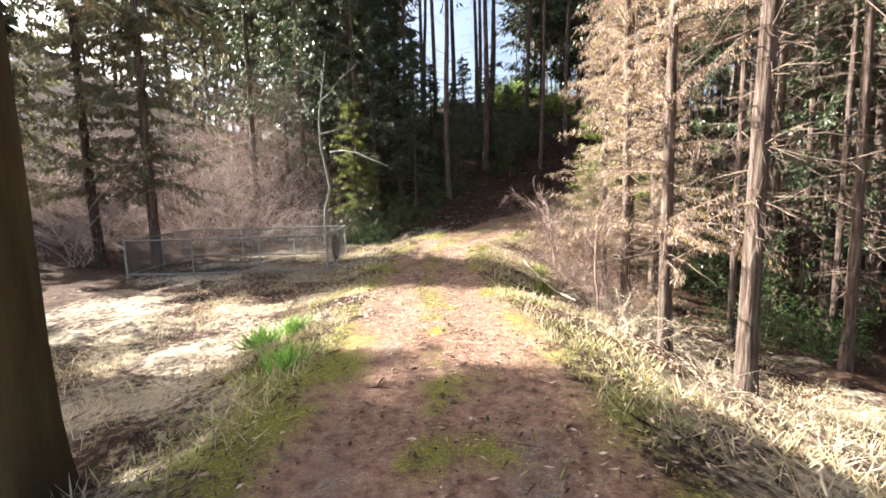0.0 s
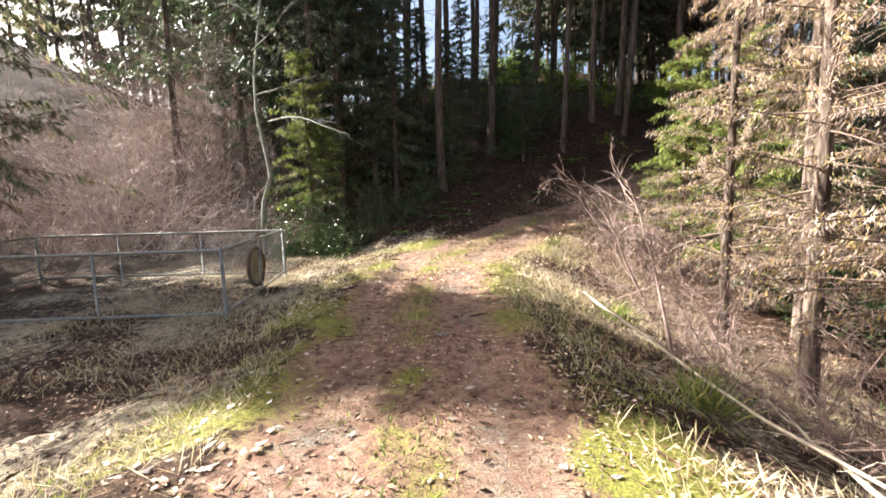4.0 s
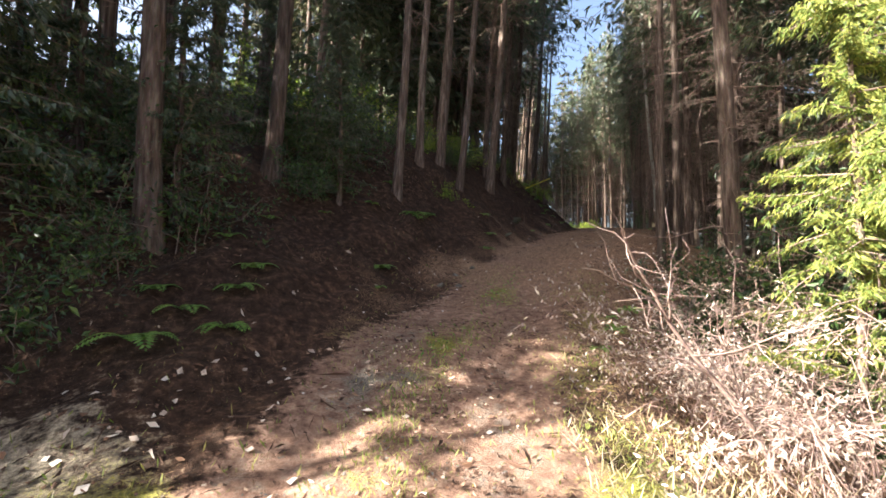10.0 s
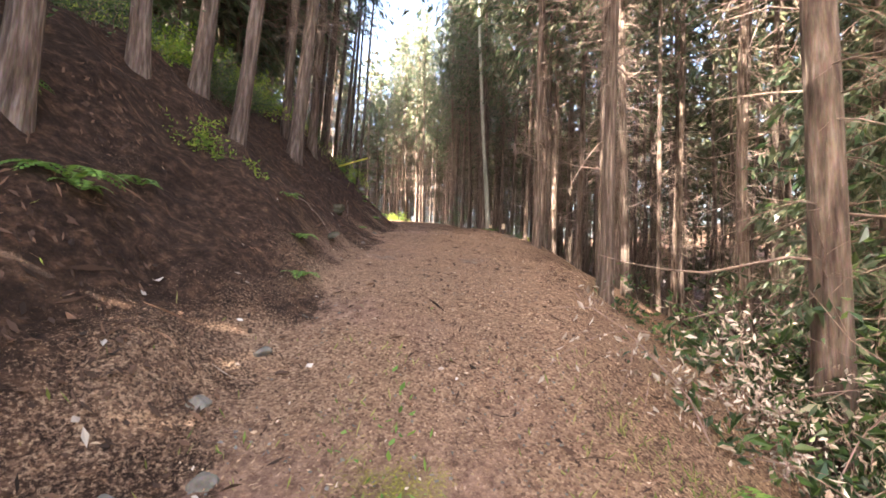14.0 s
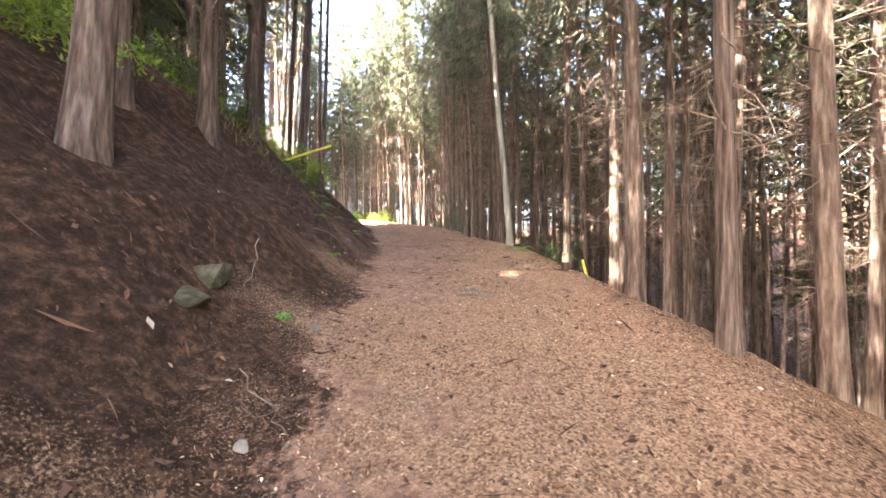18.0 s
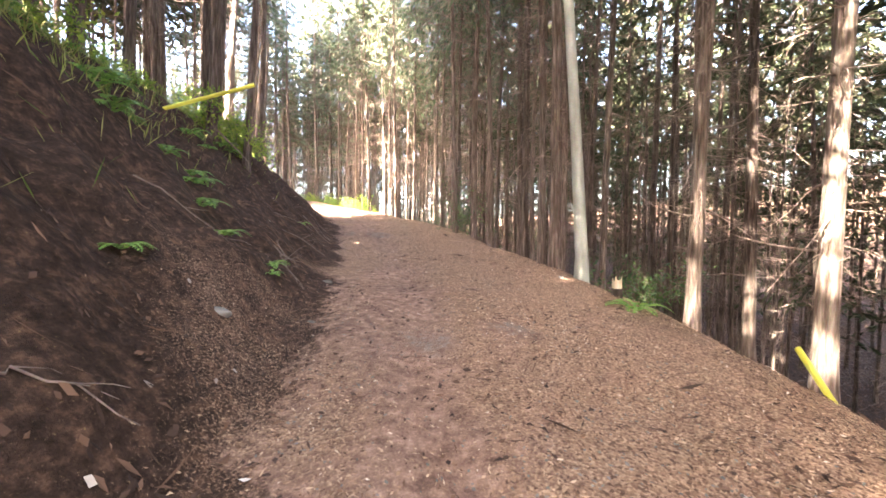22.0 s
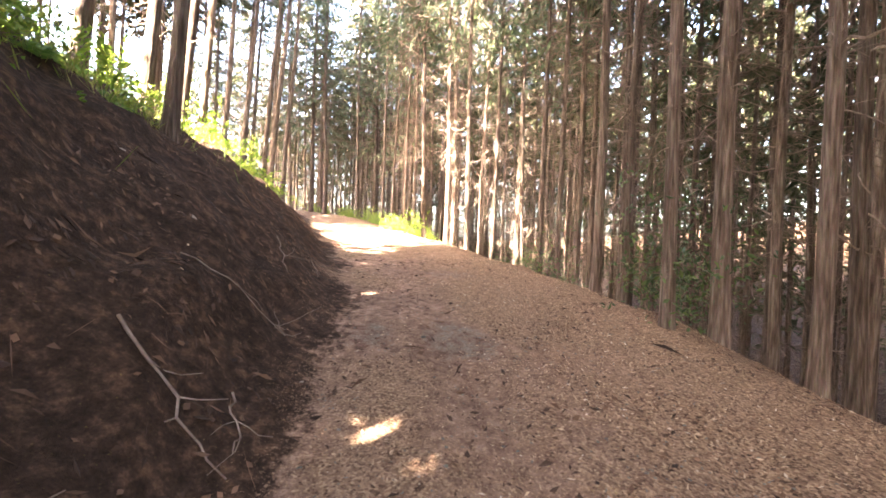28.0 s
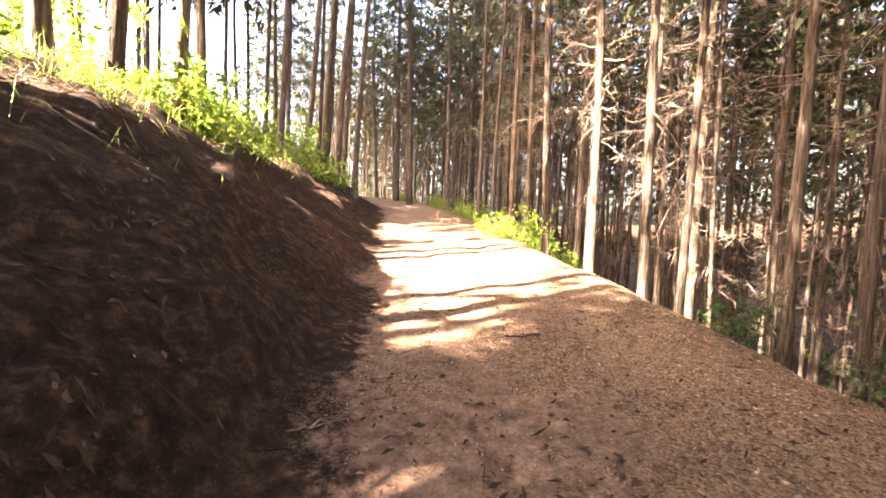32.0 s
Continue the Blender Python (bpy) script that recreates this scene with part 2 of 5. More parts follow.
mat_crumb = leafy("bark_crumb", [(0.0, (0.03, 0.018, 0.012)), (0.6, (0.09, 0.05, 0.032)), (1.0, (0.18, 0.10, 0.06))], 0.05, 0.9)
mat_pale_leaf = leafy("bleached_leaf", [(0.0, (0.34, 0.26, 0.20)), (0.6, (0.52, 0.44, 0.36)), (1.0, (0.70, 0.64, 0.57))], 0.15, 0.8)
mat_stone = mottled("stone", [(0.3, (0.09, 0.082, 0.07)), (0.7, (0.22, 0.20, 0.17))], 9.0, 0.9, (1, 1, 1), 0.7, 0.01, 0.2)
mat_moss_stone = mottled("mossy_stone", [(0.3, (0.028, 0.027, 0.013)), (0.5, (0.065, 0.06, 0.036)), (0.75, (0.14, 0.125, 0.10))], 11.0, 0.95, (1, 1, 1), 1.0, 0.03, 0.1)
mat_steel = mottled("galvanised_steel", [(0.3, (0.17, 0.165, 0.145)), (0.7, (0.31, 0.305, 0.275))], 14.0, 0.6, (1, 1, 1), 0.2, 0.002, 0.1, 0.5)
mat_wire = mottled("dull_wire", [(0.3, (0.09, 0.09, 0.08)), (0.7, (0.17, 0.17, 0.15))], 14.0, 0.6, (1, 1, 1), 0.2, 0.002, 0.1, 0.4)
mat_yellow = mottled("yellow_plastic", [(0.3, (0.62, 0.55, 0.05)), (0.7, (0.78, 0.70, 0.10))], 4.0, 0.5, (1, 1, 1), 0.1, 0.001, 0.05, 0.4)
mat_fresh = mottled("split_wood", [(0.3, (0.55, 0.42, 0.26)), (0.7, (0.78, 0.66, 0.46))], 9.0, 0.85, (1, 1, 0.15), 0.6, 0.01, 0.1)
mat_board = mottled("weathered_board", [(0.3, (0.45, 0.36, 0.22)), (0.7, (0.66, 0.56, 0.38))], 8.0, 0.85, (1, 1, 1), 0.3, 0.004, 0.05)
mat_mark = mottled("faded_paint", [(0.3, (0.30, 0.23, 0.14)), (0.7, (0.42, 0.34, 0.22))], 20.0, 0.9, (1, 1, 1), 0.3, 0.002, 0.05)
mat_rim = mottled("dark_rim", [(0.3, (0.10, 0.06, 0.035)), (0.7, (0.2, 0.13, 0.07))], 10.0, 0.9, (1, 1, 1), 0.5, 0.004, 0.05)

# the line of the track: x, y and height of its surface
SPINE = [(0.5, -40, 4), (0.3, -8, 0.75), (0, 0, 0), (-0.1, 2.1, -0.27), (-0.05, 4.9, -0.55), (-0.25, 8.2, -0.91),
         (-0.26, 11.3, -1.07), (-0.15, 13.1, -1.09), (0.2, 14.3, -1.08), (0.9, 15.5, -1.07), (2.0, 16.8, -1.0),
         (3.3, 17.75, -0.76), (5.0, 18.72, -0.5), (7.7, 20.15, 0.2), (10.7, 21.6, 0.48), (13.5, 22.9, 0.83),
         (16.1, 24.2, 1.0), (19.3, 25.9, 1.18), (22.5, 27.8, 1.25), (25.0, 29.4, 1.4), (27.5, 31.1, 1.7),
         (30.0, 33.4, 1.86), (36.5, 40.0, 2.3), (42.0, 46.2, 2.7), (45.3, 52.5, 3.0), (46.0, 61.0, 3.4), (40.0, 85.0, 4.5)]


def step(a, b, v):
    w = np.clip((v - a) / (b - a), 0, 1)
    return w * w * (3 - 2 * w)


def rounded(v, r):
    """0 below nought, v above it, bent softly over r metres."""
    return np.where(v <= 0, 0, np.where(v < r, v * v / (2 * r), v - r / 2))


_sp = np.array(SPINE, float)
_fine = []
for _k in range(len(_sp) - 1):
    _p = _sp[[max(_k - 1, 0), _k, _k + 1, min(_k + 2, len(_sp) - 1)]]
    for _u in np.arange(8) / 8:
        _m1 = (_p[2] - _p[0]) * min(1.0, np.linalg.norm(_p[2] - _p[1]) / np.linalg.norm(_p[2] - _p[0]))
        _m2 = (_p[3] - _p[1]) * min(1.0, np.linalg.norm(_p[2] - _p[1]) / np.linalg.norm(_p[3] - _p[1]))
        _h = np.array([2 * _u**3 - 3 * _u**2 + 1, _u**3 - 2 * _u**2 + _u, -2 * _u**3 + 3 * _u**2, _u**3 - _u**2])
        _fine.append(_h[0] * _p[1] + _h[1] * _m1 + _h[2] * _p[2] + _h[3] * _m2)
LINE = np.array(_fine + [_sp[-1]])
RUN = np.r_[0, np.cumsum(np.hypot(*np.diff(LINE[:, :2], axis=0).T))]
RUN -= RUN[16]


def along(x, y):
    """Metres along the track, metres to its right, and the track's height there."""
    x, y = np.atleast_1d(np.asarray(x, float)), np.atleast_1d(np.asarray(y, float))
    if x.size == 1:
        a, e = LINE[:-1], np.diff(LINE, axis=0)
        w = np.clip(((x[0] - a[:, 0]) * e[:, 0] + (y[0] - a[:, 1]) * e[:, 1]) / (e[:, 0] ** 2 + e[:, 1] ** 2), 0, 1)
        dx, dy = x[0] - a[:, 0] - w * e[:, 0], y[0] - a[:, 1] - w * e[:, 1]
        k = int(np.argmin(np.hypot(dx, dy)))
        side = -1.0 if e[k, 0] * dy[k] - e[k, 1] * dx[k] > 0 else 1.0
        return np.array([RUN[k] + w[k] * (RUN[k + 1] - RUN[k])]), np.array([side * np.hypot(dx[k], dy[k])]), np.array([a[k, 2] + w[k] * e[k, 2]])
    best, s, d, z = np.full(x.shape, 1e9), np.zeros(x.shape), np.zeros(x.shape), np.zeros(x.shape)
    for k in range(len(LINE) - 1):
        a, e = LINE[k], LINE[k + 1] - LINE[k]
        n = e[0] ** 2 + e[1] ** 2
        w = np.clip(((x - a[0]) * e[0] + (y - a[1]) * e[1]) / n, 0, 1)
        dx, dy = x - a[0] - w * e[0], y - a[1] - w * e[1]
        far = np.hypot(dx, dy)
        near = far < best
        side = np.where(e[0] * dy - e[1] * dx > 0, -1.0, 1.0)
        best[near], s[near] = far[near], (RUN[k] + w * (RUN[k + 1] - RUN[k]))[near]
        d[near], z[near] = (side * far)[near], (a[2] + w * e[2])[near]
    return s, d, z


def edges(s):
    left = np.interp(s, [0, 18, 21, 24, 30, 36, 40, 60], [1.15, 1.15, 0.95, 0.75, 0.75, 0.6, 0.42, 0.35])
    right = np.interp(s, [0, 18, 22, 27, 35, 41, 48, 60], [1.3, 1.4, 1.15, 2.1, 2.75, 3.3, 2.85, 2.3])
    return left, right


def wave(x, y, size, seed):
    """A cheap smooth noise of about -1 to 1."""
    x, y = np.asarray(x) / size + seed * 7.13, np.asarray(y) / size - seed * 3.71
    return (np.sin(x * 2.1 + 1.7 * np.sin(y * 1.3 + seed)) + np.sin(y * 2.4 + 1.9 * np.sin(x * 1.1 - seed)) + np.sin((x + y) * 3.3 + 2.1 * np.sin(x * 2.3 - y * 1.9))) / 3


def patches(x, y, size, seed):
    """Uneven patches without a repeat, about -1 to 1."""
    out = 0
    for o, gain in ((1.0, 0.65), (2.3, 0.35)):
        u, v = np.asarray(x) / size * o + seed * 3.1, np.asarray(y) / size * o - seed * 5.7
        i, j = np.floor(u), np.floor(v)
        a, b = u - i, v - j
        a, b = a * a * (3 - 2 * a), b * b * (3 - 2 * b)

        def knot(p, q):
            h = np.sin(p * 127.1 + q * 311.7 + seed * 74.7) * 43758.5453
            return (h - np.floor(h)) * 2 - 1

        out = out + gain * ((knot(i, j) * (1 - a) + knot(i + 1, j) * a) * (1 - b) + (knot(i, j + 1) * (1 - a) + knot(i + 1, j + 1) * a) * b)
    return out * 1.5


def rise(x, y):
    """The climb of the whole valley side along the walk."""
    x, y = np.clip(np.asarray(x, float), -30, 60), np.clip(np.asarray(y, float), -10, 62)
    first = 0.08 * y
    later = 1.2 + 0.055 * (0.87 * x + 0.5 * (y - 15.5))
    return first + (later - first) * step(3, 13, 0.8 * x + 0.6 * (y - 16))


def ground_z(x, y):
    shape = np.shape(x)
    x, y = np.atleast_1d(np.asarray(x, float)).ravel(), np.atleast_1d(np.asarray(y, float)).ravel()
    s, d, z = along(x, y)
    el, er = edges(s)
    rough = wave(x, y, 1.6, 1) * 0.06 + wave(x, y, 0.5, 2) * 0.03 + patches(x, y, 0.55, 31) * 0.05 * step(20, 15, s)
    ledge = patches(s, d * 2.2 + z, 0.9, 32) * 0.09 + patches(s, d * 2.0, 0.42, 33) * 0.05
    # the uphill side
    u = -d - el
    steep = np.interp(s, [14, 18, 22, 26, 44, 52, 62], [0.3, 0.5, 0.75, 1.0, 1.0, 0.85, 0.7])
    crest = np.interp(s, [14, 22, 28, 34, 44, 56], [3.6, 3.0, 2.7, 3.1, 2.4, 2.0])
    bank = steep * (rounded(u, 0.5) - rounded(u - crest, 1.2) * 0.62) - rounded(u - 13, 5) * 0.36 * steep
    bank = bank + step(0.2, 1.5, u) * (wave(x, y, 1.3, 5) * 0.16 + wave(x, y, 3.1, 6) * 0.2) + step(0.1, 0.6, u) * step(9, 5, u) * ledge
    flat = -0.38 * step(-0.2, 2.0, u) - 0.22 * step(2.0, 3.2, u) * step(12.5, 16, y)
    flat = flat + (0.8 * rounded(y - 19.2 + 0.1 * x, 2.0) - 0.7 * rounded(y - 27 + 0.1 * x, 3.0)) * step(0.5, 3.0, u) + 0.35 * rounded(-x - 11, 4)
    left = flat + (bank - flat) * step(15.2, 19.5, s)
    # the downhill side
    v = d - er
    early = -0.42 * rounded(v + 0.1, 1.0) + 0.30 * rounded(v - 3.6, 2.0) + 0.02 * rounded(v - 14, 5)
    late = -0.5 * rounded(v, 0.9) + 0.5 * rounded(v - 13, 8) + 0.4 * rounded(v - 26, 12)
    right = early + (late - early) * step(18, 25, s)
    side = np.where(u > 0, left, np.where(v > 0, right, 0)) + rough * step(-0.3, 0.8, np.maximum(u, v))
    # ruts and the low crown between them, small unevenness
    mid = (er - el) / 2 * step(24, 30, s)
    rut = -0.035 * (np.exp(-(((d - mid - 0.62) / 0.28) ** 2)) + np.exp(-(((d - mid + 0.62) / 0.28) ** 2)))
    bed = rut + wave(x, y, 0.8, 3) * 0.016 + patches(x, y, 0.4, 34) * 0.014
    far = step(60, 150, np.hypot(x - 15, y - 15))
    return ((z + side + bed + rise(x, y)) * (1 - far)).reshape(shape)


# ---- mesh helpers ----
def mesh_object(name, verts, faces, mat, parent=None, label="", smooth=False):
    me = bpy.data.meshes.new(name)
    verts = np.asarray(verts, np.float32)
    faces = np.asarray(faces, np.int32)
    me.vertices.add(len(verts))
    me.vertices.foreach_set("co", verts.ravel())
    n = faces.shape[1]
    me.loops.add(faces.size)
    me.loops.foreach_set("vertex_index", faces.ravel())
    me.polygons.add(len(faces))
    me.polygons.foreach_set("loop_start", np.arange(0, faces.size, n, dtype=np.int32))
    me.polygons.foreach_set("use_smooth", np.full(len(faces), smooth))
    me.update(calc_edges=True)
    me.materials.append(mat)
    ob = new(name, me)
    ob.parent = parent
    if label:
        tagged(ob, label)
    return ob


def thing(name, label, category, group="", kind="", at=None):
    ob = new(name)
    ob.empty_display_size = 0.1
    tagged(ob, label, category, group, kind)
    if at is not None:
        ob.matrix_world = at
    return ob


def unit(v):
    v = np.asarray(v, float)
    return v / (np.linalg.norm(v, axis=-1, keepdims=True) + 1e-9)


class Tubes:
    """Tapered tubes along lines, gathered into one mesh."""

    def __init__(self):
        self.v, self.f, self.n = [], [], 0

    def add(self, pts, r0, r1, sides=4, cap=False, ridge=0.0, flare=0.0, seed=0):
        pts = np.asarray(pts, float)
        k = len(pts)
        way = unit(np.gradient(pts, axis=0))
        ref = np.where(np.abs(way[:, 2:3]) > 0.9, [[1.0, 0, 0]], [[0, 0, 1.0]])
        side = unit(np.cross(way, ref))
        up = np.cross(side, way)
        a = np.arange(sides) / sides * 2 * np.pi
        u = np.linspace(0, 1, k)
        r = (r0 + (r1 - r0) * u)[:, None] * np.ones(sides)
        if ridge:
            r = r * (1 + ridge * (np.sin(a * 7 + seed) * 0.5 + np.sin(a * 11 + 2.3 * seed + 3 * u[:, None]) * 0.6 + np.sin(a * 3 + 5 * u[:, None] + seed) * 0.5))
        if flare:
            g = np.exp(-np.linalg.norm(pts - pts[0], axis=1) / 0.28)[:, None]
            r = r * (1 + flare * g * (1 + 0.45 * np.sin(a * 5 + seed)))
        ring = pts[:, None] + r[..., None] * (np.cos(a)[None, :, None] * side[:, None] + np.sin(a)[None, :, None] * up[:, None])
        self.v.append(ring.reshape(-1, 3))
        i = np.arange(k - 1)[:, None] * sides
        j = np.arange(sides)[None]
        j2 = (j + 1) % sides
        self.f.append(np.stack([i + j, i + j2, i + j2 + sides, i + j + sides], -1).reshape(-1, 4) + self.n)
        self.n += k * sides
        if cap:
            base, jj = self.n - k * sides, np.arange(sides)
            top = base + (k - 1) * sides
            self.v.append(np.stack([pts[0], pts[-1]]))
            self.f.append(np.stack([base + jj, base + (jj + 1) % sides, np.full(sides, self.n), np.full(sides, self.n)], -1))
            self.f.append(np.stack([top + jj, top + (jj + 1) % sides, np.full(sides, self.n + 1), np.full(sides, self.n + 1)], -1))
            self.n += 2

    def object(self, name, mat, parent=None, label="", smooth=True):
        v, f = np.concatenate(self.v), np.concatenate(self.f)
        tri = f[:, 2] == f[:, 3]
        if tri.any():
            me_f = np.concatenate([f[~tri][:, [0, 1, 2]], f[~tri][:, [0, 2, 3]], f[tri][:, :3]])
            return mesh_object(name, v, me_f, mat, parent, label, smooth)
        return mesh_object(name, v, f, mat, parent, label, smooth)


def blades(base, way, flat, length, width, bend=0.15):
    """Leaf blades as lozenges folded a little along their length: base point, direction, direction across."""
    base, way, flat = np.asarray(base), unit(way), unit(flat)
    n = unit(np.cross(way, flat))
    L, W = np.asarray(length)[:, None], np.asarray(width)[:, None]
    mid = base + way * L * 0.45
    v = np.stack([base, mid + flat * W / 2 + n * L * bend, base + way * L, mid - flat * W / 2 + n * L * bend], 1)
    return v


def blade_object(name, v, mat, parent=None, label=""):
    v = v.reshape(-1, 3)
    return mesh_object(name, v, np.arange(len(v)).reshape(-1, 4), mat, parent, label)


def spread(rg, n):
    return unit(rg.normal(size=(n, 3)))


def wander(rg, start, way, length, n=6, wild=0.25, droop=0.0):
    """A crooked line."""
    pts, w = [np.array(start, float)], unit(np.array(way, float))
    for _ in range(n - 1):
        w = unit(w + rg.normal(size=3) * wild + np.array([0, 0, -droop]))
        pts.append(pts[-1] + w * length / (n - 1))
    return np.array(pts)


# ---- the ground: one sheet from the track to the horizon ----
CELL, X0, Y0, NX, NY = 0.17, -14.0, -6.0, 360, 350
_gx = X0 + CELL * np.arange(NX)
_gy = Y0 + CELL * np.arange(NY)
_grow = np.cumsum(0.3 * 1.22 ** np.arange(36))
_xs = np.r_[X0 - _grow[::-1], _gx, _gx[-1] + _grow]
_ys = np.r_[Y0 - _grow[::-1], _gy, _gy[-1] + _grow]
_mx, _my = np.meshgrid(_xs, _ys, indexing="ij")
_mz = ground_z(_mx, _my)
_inner = _mz[36:36 + NX, 36:36 + NY]


def height(x, y):
    """The ground's height, read off the sheet."""
    x, y = np.asarray(x, float), np.asarray(y, float)
    u, v = np.clip((x - X0) / CELL, 0, NX - 1.001), np.clip((y - Y0) / CELL, 0, NY - 1.001)
    i, j = u.astype(int), v.astype(int)
    a, b = u - i, v - j
    g = _inner
    z = g[i, j] * (1 - a) * (1 - b) + g[i + 1, j] * a * (1 - b) + g[i, j + 1] * (1 - a) * b + g[i + 1, j + 1] * a * b
    out = (x < X0) | (x > X0 + CELL * (NX - 1.01)) | (y < Y0) | (y > Y0 + CELL * (NY - 1.01))
    if np.any(out):
        z = np.where(out, ground_z(x, y), z)
    return z


MOSS_SPOTS = [(0.33, 3.5, 0.45), (-0.1, 2.4, 0.25), (0.25, 2.5, 0.25), (3.3, 17.6, 0.4), (5.4, 18.85, 0.45), (5.5, 17.2, 0.5), (0.46, 14.1, 0.4), (0.15, 6.6, 0.3), (-2.2, 8.6, 0.6), (1.2, 8.0, 0.6), (-2.0, 4.6, 0.6)]
GRIT_SPOTS = [(10.65, 20.3, 0.42), (9.95, 21.65, 0.3), (19.05, 24.2, 0.35), (18.4, 24.9, 0.3), (26.4, 29.3, 0.45), (29.0, 30.6, 0.4), (2.25, 17.4, 0.35), (14.6, 22.4, 0.4), (25.8, 30.3, 0.4)]


def spots_of(x, y, where):
    """Ragged round patches on the ground, 0 to 1."""
    n = patches(x, y, 0.3, 41) * 0.35
    return np.max([step(1.25, 0.5, np.hypot(x - a, y - b) / r + n) for a, b, r in where], axis=0)


def cover_of(x, y):
    """Moss, litter and grit on the ground, 0 to 1 each."""
    s, d, _ = along(x, y)
    el, er = edges(s)
    mid = (er - el) / 2 * step(24, 30, s)
    n1, n2 = patches(x, y, 0.9, 11), patches(x, y, 0.45, 12)
    on = (d > -el) & (d < er)
    verge = np.exp(-((np.minimum(np.abs(d + el), np.abs(d - er)) / 0.55) ** 2)) * step(22, 16, s)
    crown = np.exp(-((d / 0.3) ** 2)) * step(22, 15, s) * step(-2, 6, s)
    moss = np.clip(verge * (0.5 + 0.6 * n1) + crown * (0.36 + 0.6 * n2), 0, 1)
    moss = np.where(~on, moss * 0.9 + 0.25 * step(10, 4, np.abs(d)) * step(20, 14, s) * (0.5 + n1), moss)
    moss = np.clip(moss + 0.85 * np.exp(-(((d + 1.75) / 0.5) ** 2)) * step(10, 11.5, s) * step(17, 15.5, s) * (0.55 + 0.6 * n1), 0, 1)
    moss = np.clip(moss + 0.75 * spots_of(x, y, MOSS_SPOTS) * (0.7 + 0.5 * n2), 0, 1)
    lit_road = step(17, 24, s) * np.clip(0.72 + 0.22 * (d - mid) / 1.5 * step(24, 32, s) + 0.25 * n1 + 0.12 * n2, 0.1, 0.85)
    lit_side = np.where(d > 0, 0.12 + 0.43 * step(9, 4, d), 0.08 + 0.2 * n1 + (0.12 + 0.2 * step(42, 34, s)) * step(1.5, 0.0, -d - el)) * step(14, 20, s) + 0.25 * (1 - step(14, 20, s))
    grit_road = (0.16 + 0.22 * n2 + 0.2 * np.exp(-(((np.abs(d - mid) - 0.62) / 0.25) ** 2))) * (1 - 0.6 * step(17, 24, s))
    grit_side = step(18.5, 16.5, s) * (0.42 + 0.35 * n1) * step(11, 7, np.abs(d)) * step(19.5, 17.5, y)
    grit_road = np.clip(grit_road + 0.4 * spots_of(x, y, GRIT_SPOTS), 0, 1)
    lit_road = lit_road * (1 - 0.7 * spots_of(x, y, GRIT_SPOTS)) * (1 - 0.45 * np.exp(-(((d - mid + 0.75) / 0.45) ** 2)) * step(26, 34, s))
    soft = np.minimum(d + el, er - d) + 0.16 * n1 + 0.12 * n2
    bare = step(-0.45, 0.4, soft)
    return np.stack([moss, lit_side + (lit_road - lit_side) * bare, grit_side + (grit_road - grit_side) * bare, bare], -1), on


def build_ground():
    nx, ny = len(_xs), len(_ys)
    v = np.stack([_mx, _my, _mz], -1).reshape(-1, 3)
    idx = np.arange(nx * ny).reshape(nx, ny)
    f = np.stack([idx[:-1, :-1], idx[1:, :-1], idx[1:, 1:], idx[:-1, 1:]], -1).reshape(-1, 4)
    cov, on = cover_of(v[:, 0], v[:, 1])
    s, d, _ = along(v[:, 0], v[:, 1])
    is_road = on[f].sum(1) >= 2
    is_road &= (np.abs(d[f]).max(1) < 5) & (s[f].min(1) > -30) & (s[f].max(1) < 100)
    for name, pick, mat in (("road", is_road, mat_ground), ("ground", ~is_road, mat_ground)):
        ff = f[pick]
        used, inv = np.unique(ff, return_inverse=True)
        ob = mesh_object(name, v[used], inv.reshape(-1, 4), mat, smooth=True)
        at = ob.data.color_attributes.new("cover", "FLOAT_COLOR", "POINT")
        at.data.foreach_set("color", cov[used].astype(np.float32).ravel())
        tagged(ob, "unpaved forest track of reddish soil with litter" if name == "road" else "forest floor of dark soil, moss and needle litter", "ground", kind="structure")


build_ground()


# ---- trees ----
def trunk_line(rg, H):
    z = np.r_[-0.7, 0, 0.15, 0.35, 0.65, np.linspace(1.2, H, 9)]
    wob = rg.normal(size=2) * 0.05
    return np.stack([wob[0] * np.sin(z * 0.5), wob[1] * np.sin(z * 0.4 + 1), z], 1)


def spray_blades(rg, line, n, size, droop, slim=(0.16, 0.34)):
    """Flat fans of needles along a limb."""
    k = rg.integers(1, len(line), n)
    u = rg.random(n)[:, None]
    base = line[k - 1] * (1 - u) + line[k] * u
    out = unit(line[k] - line[k - 1])
    side = unit(np.cross(out, [0, 0, 1.0])) * np.where(rg.random(n) < 0.5, 1, -1)[:, None]
    way = unit(out * 0.6 + side * rg.uniform(0.2, 1.1, (n, 1)) + np.array([0, 0, -droop]) + rg.normal(size=(n, 3)) * 0.3)
    flat = unit(np.cross(way, spread(rg, n)))
    L = size * rg.uniform(0.6, 1.5, n)
    return blades(base + rg.normal(size=(n, 3)) * 0.04, way, flat, L, L * rg.uniform(slim[0], slim[1], n))


def twig_blades(rg, line, n, length, width):
    """Thin dead twigs along a branch."""
    k = rg.integers(1, len(line), n)
    u = rg.random(n)[:, None]
    base = line[k - 1] * (1 - u) + line[k] * u
    way = unit(unit(line[k] - line[k - 1]) + rg.normal(size=(n, 3)) * 0.7 + np.array([0, 0, -0.15]))
    return blades(base, way, np.cross(way, spread(rg, n)), length * rg.uniform(0.4, 1.3, n), width * rg.uniform(0.7, 1.3, n), 0.04)


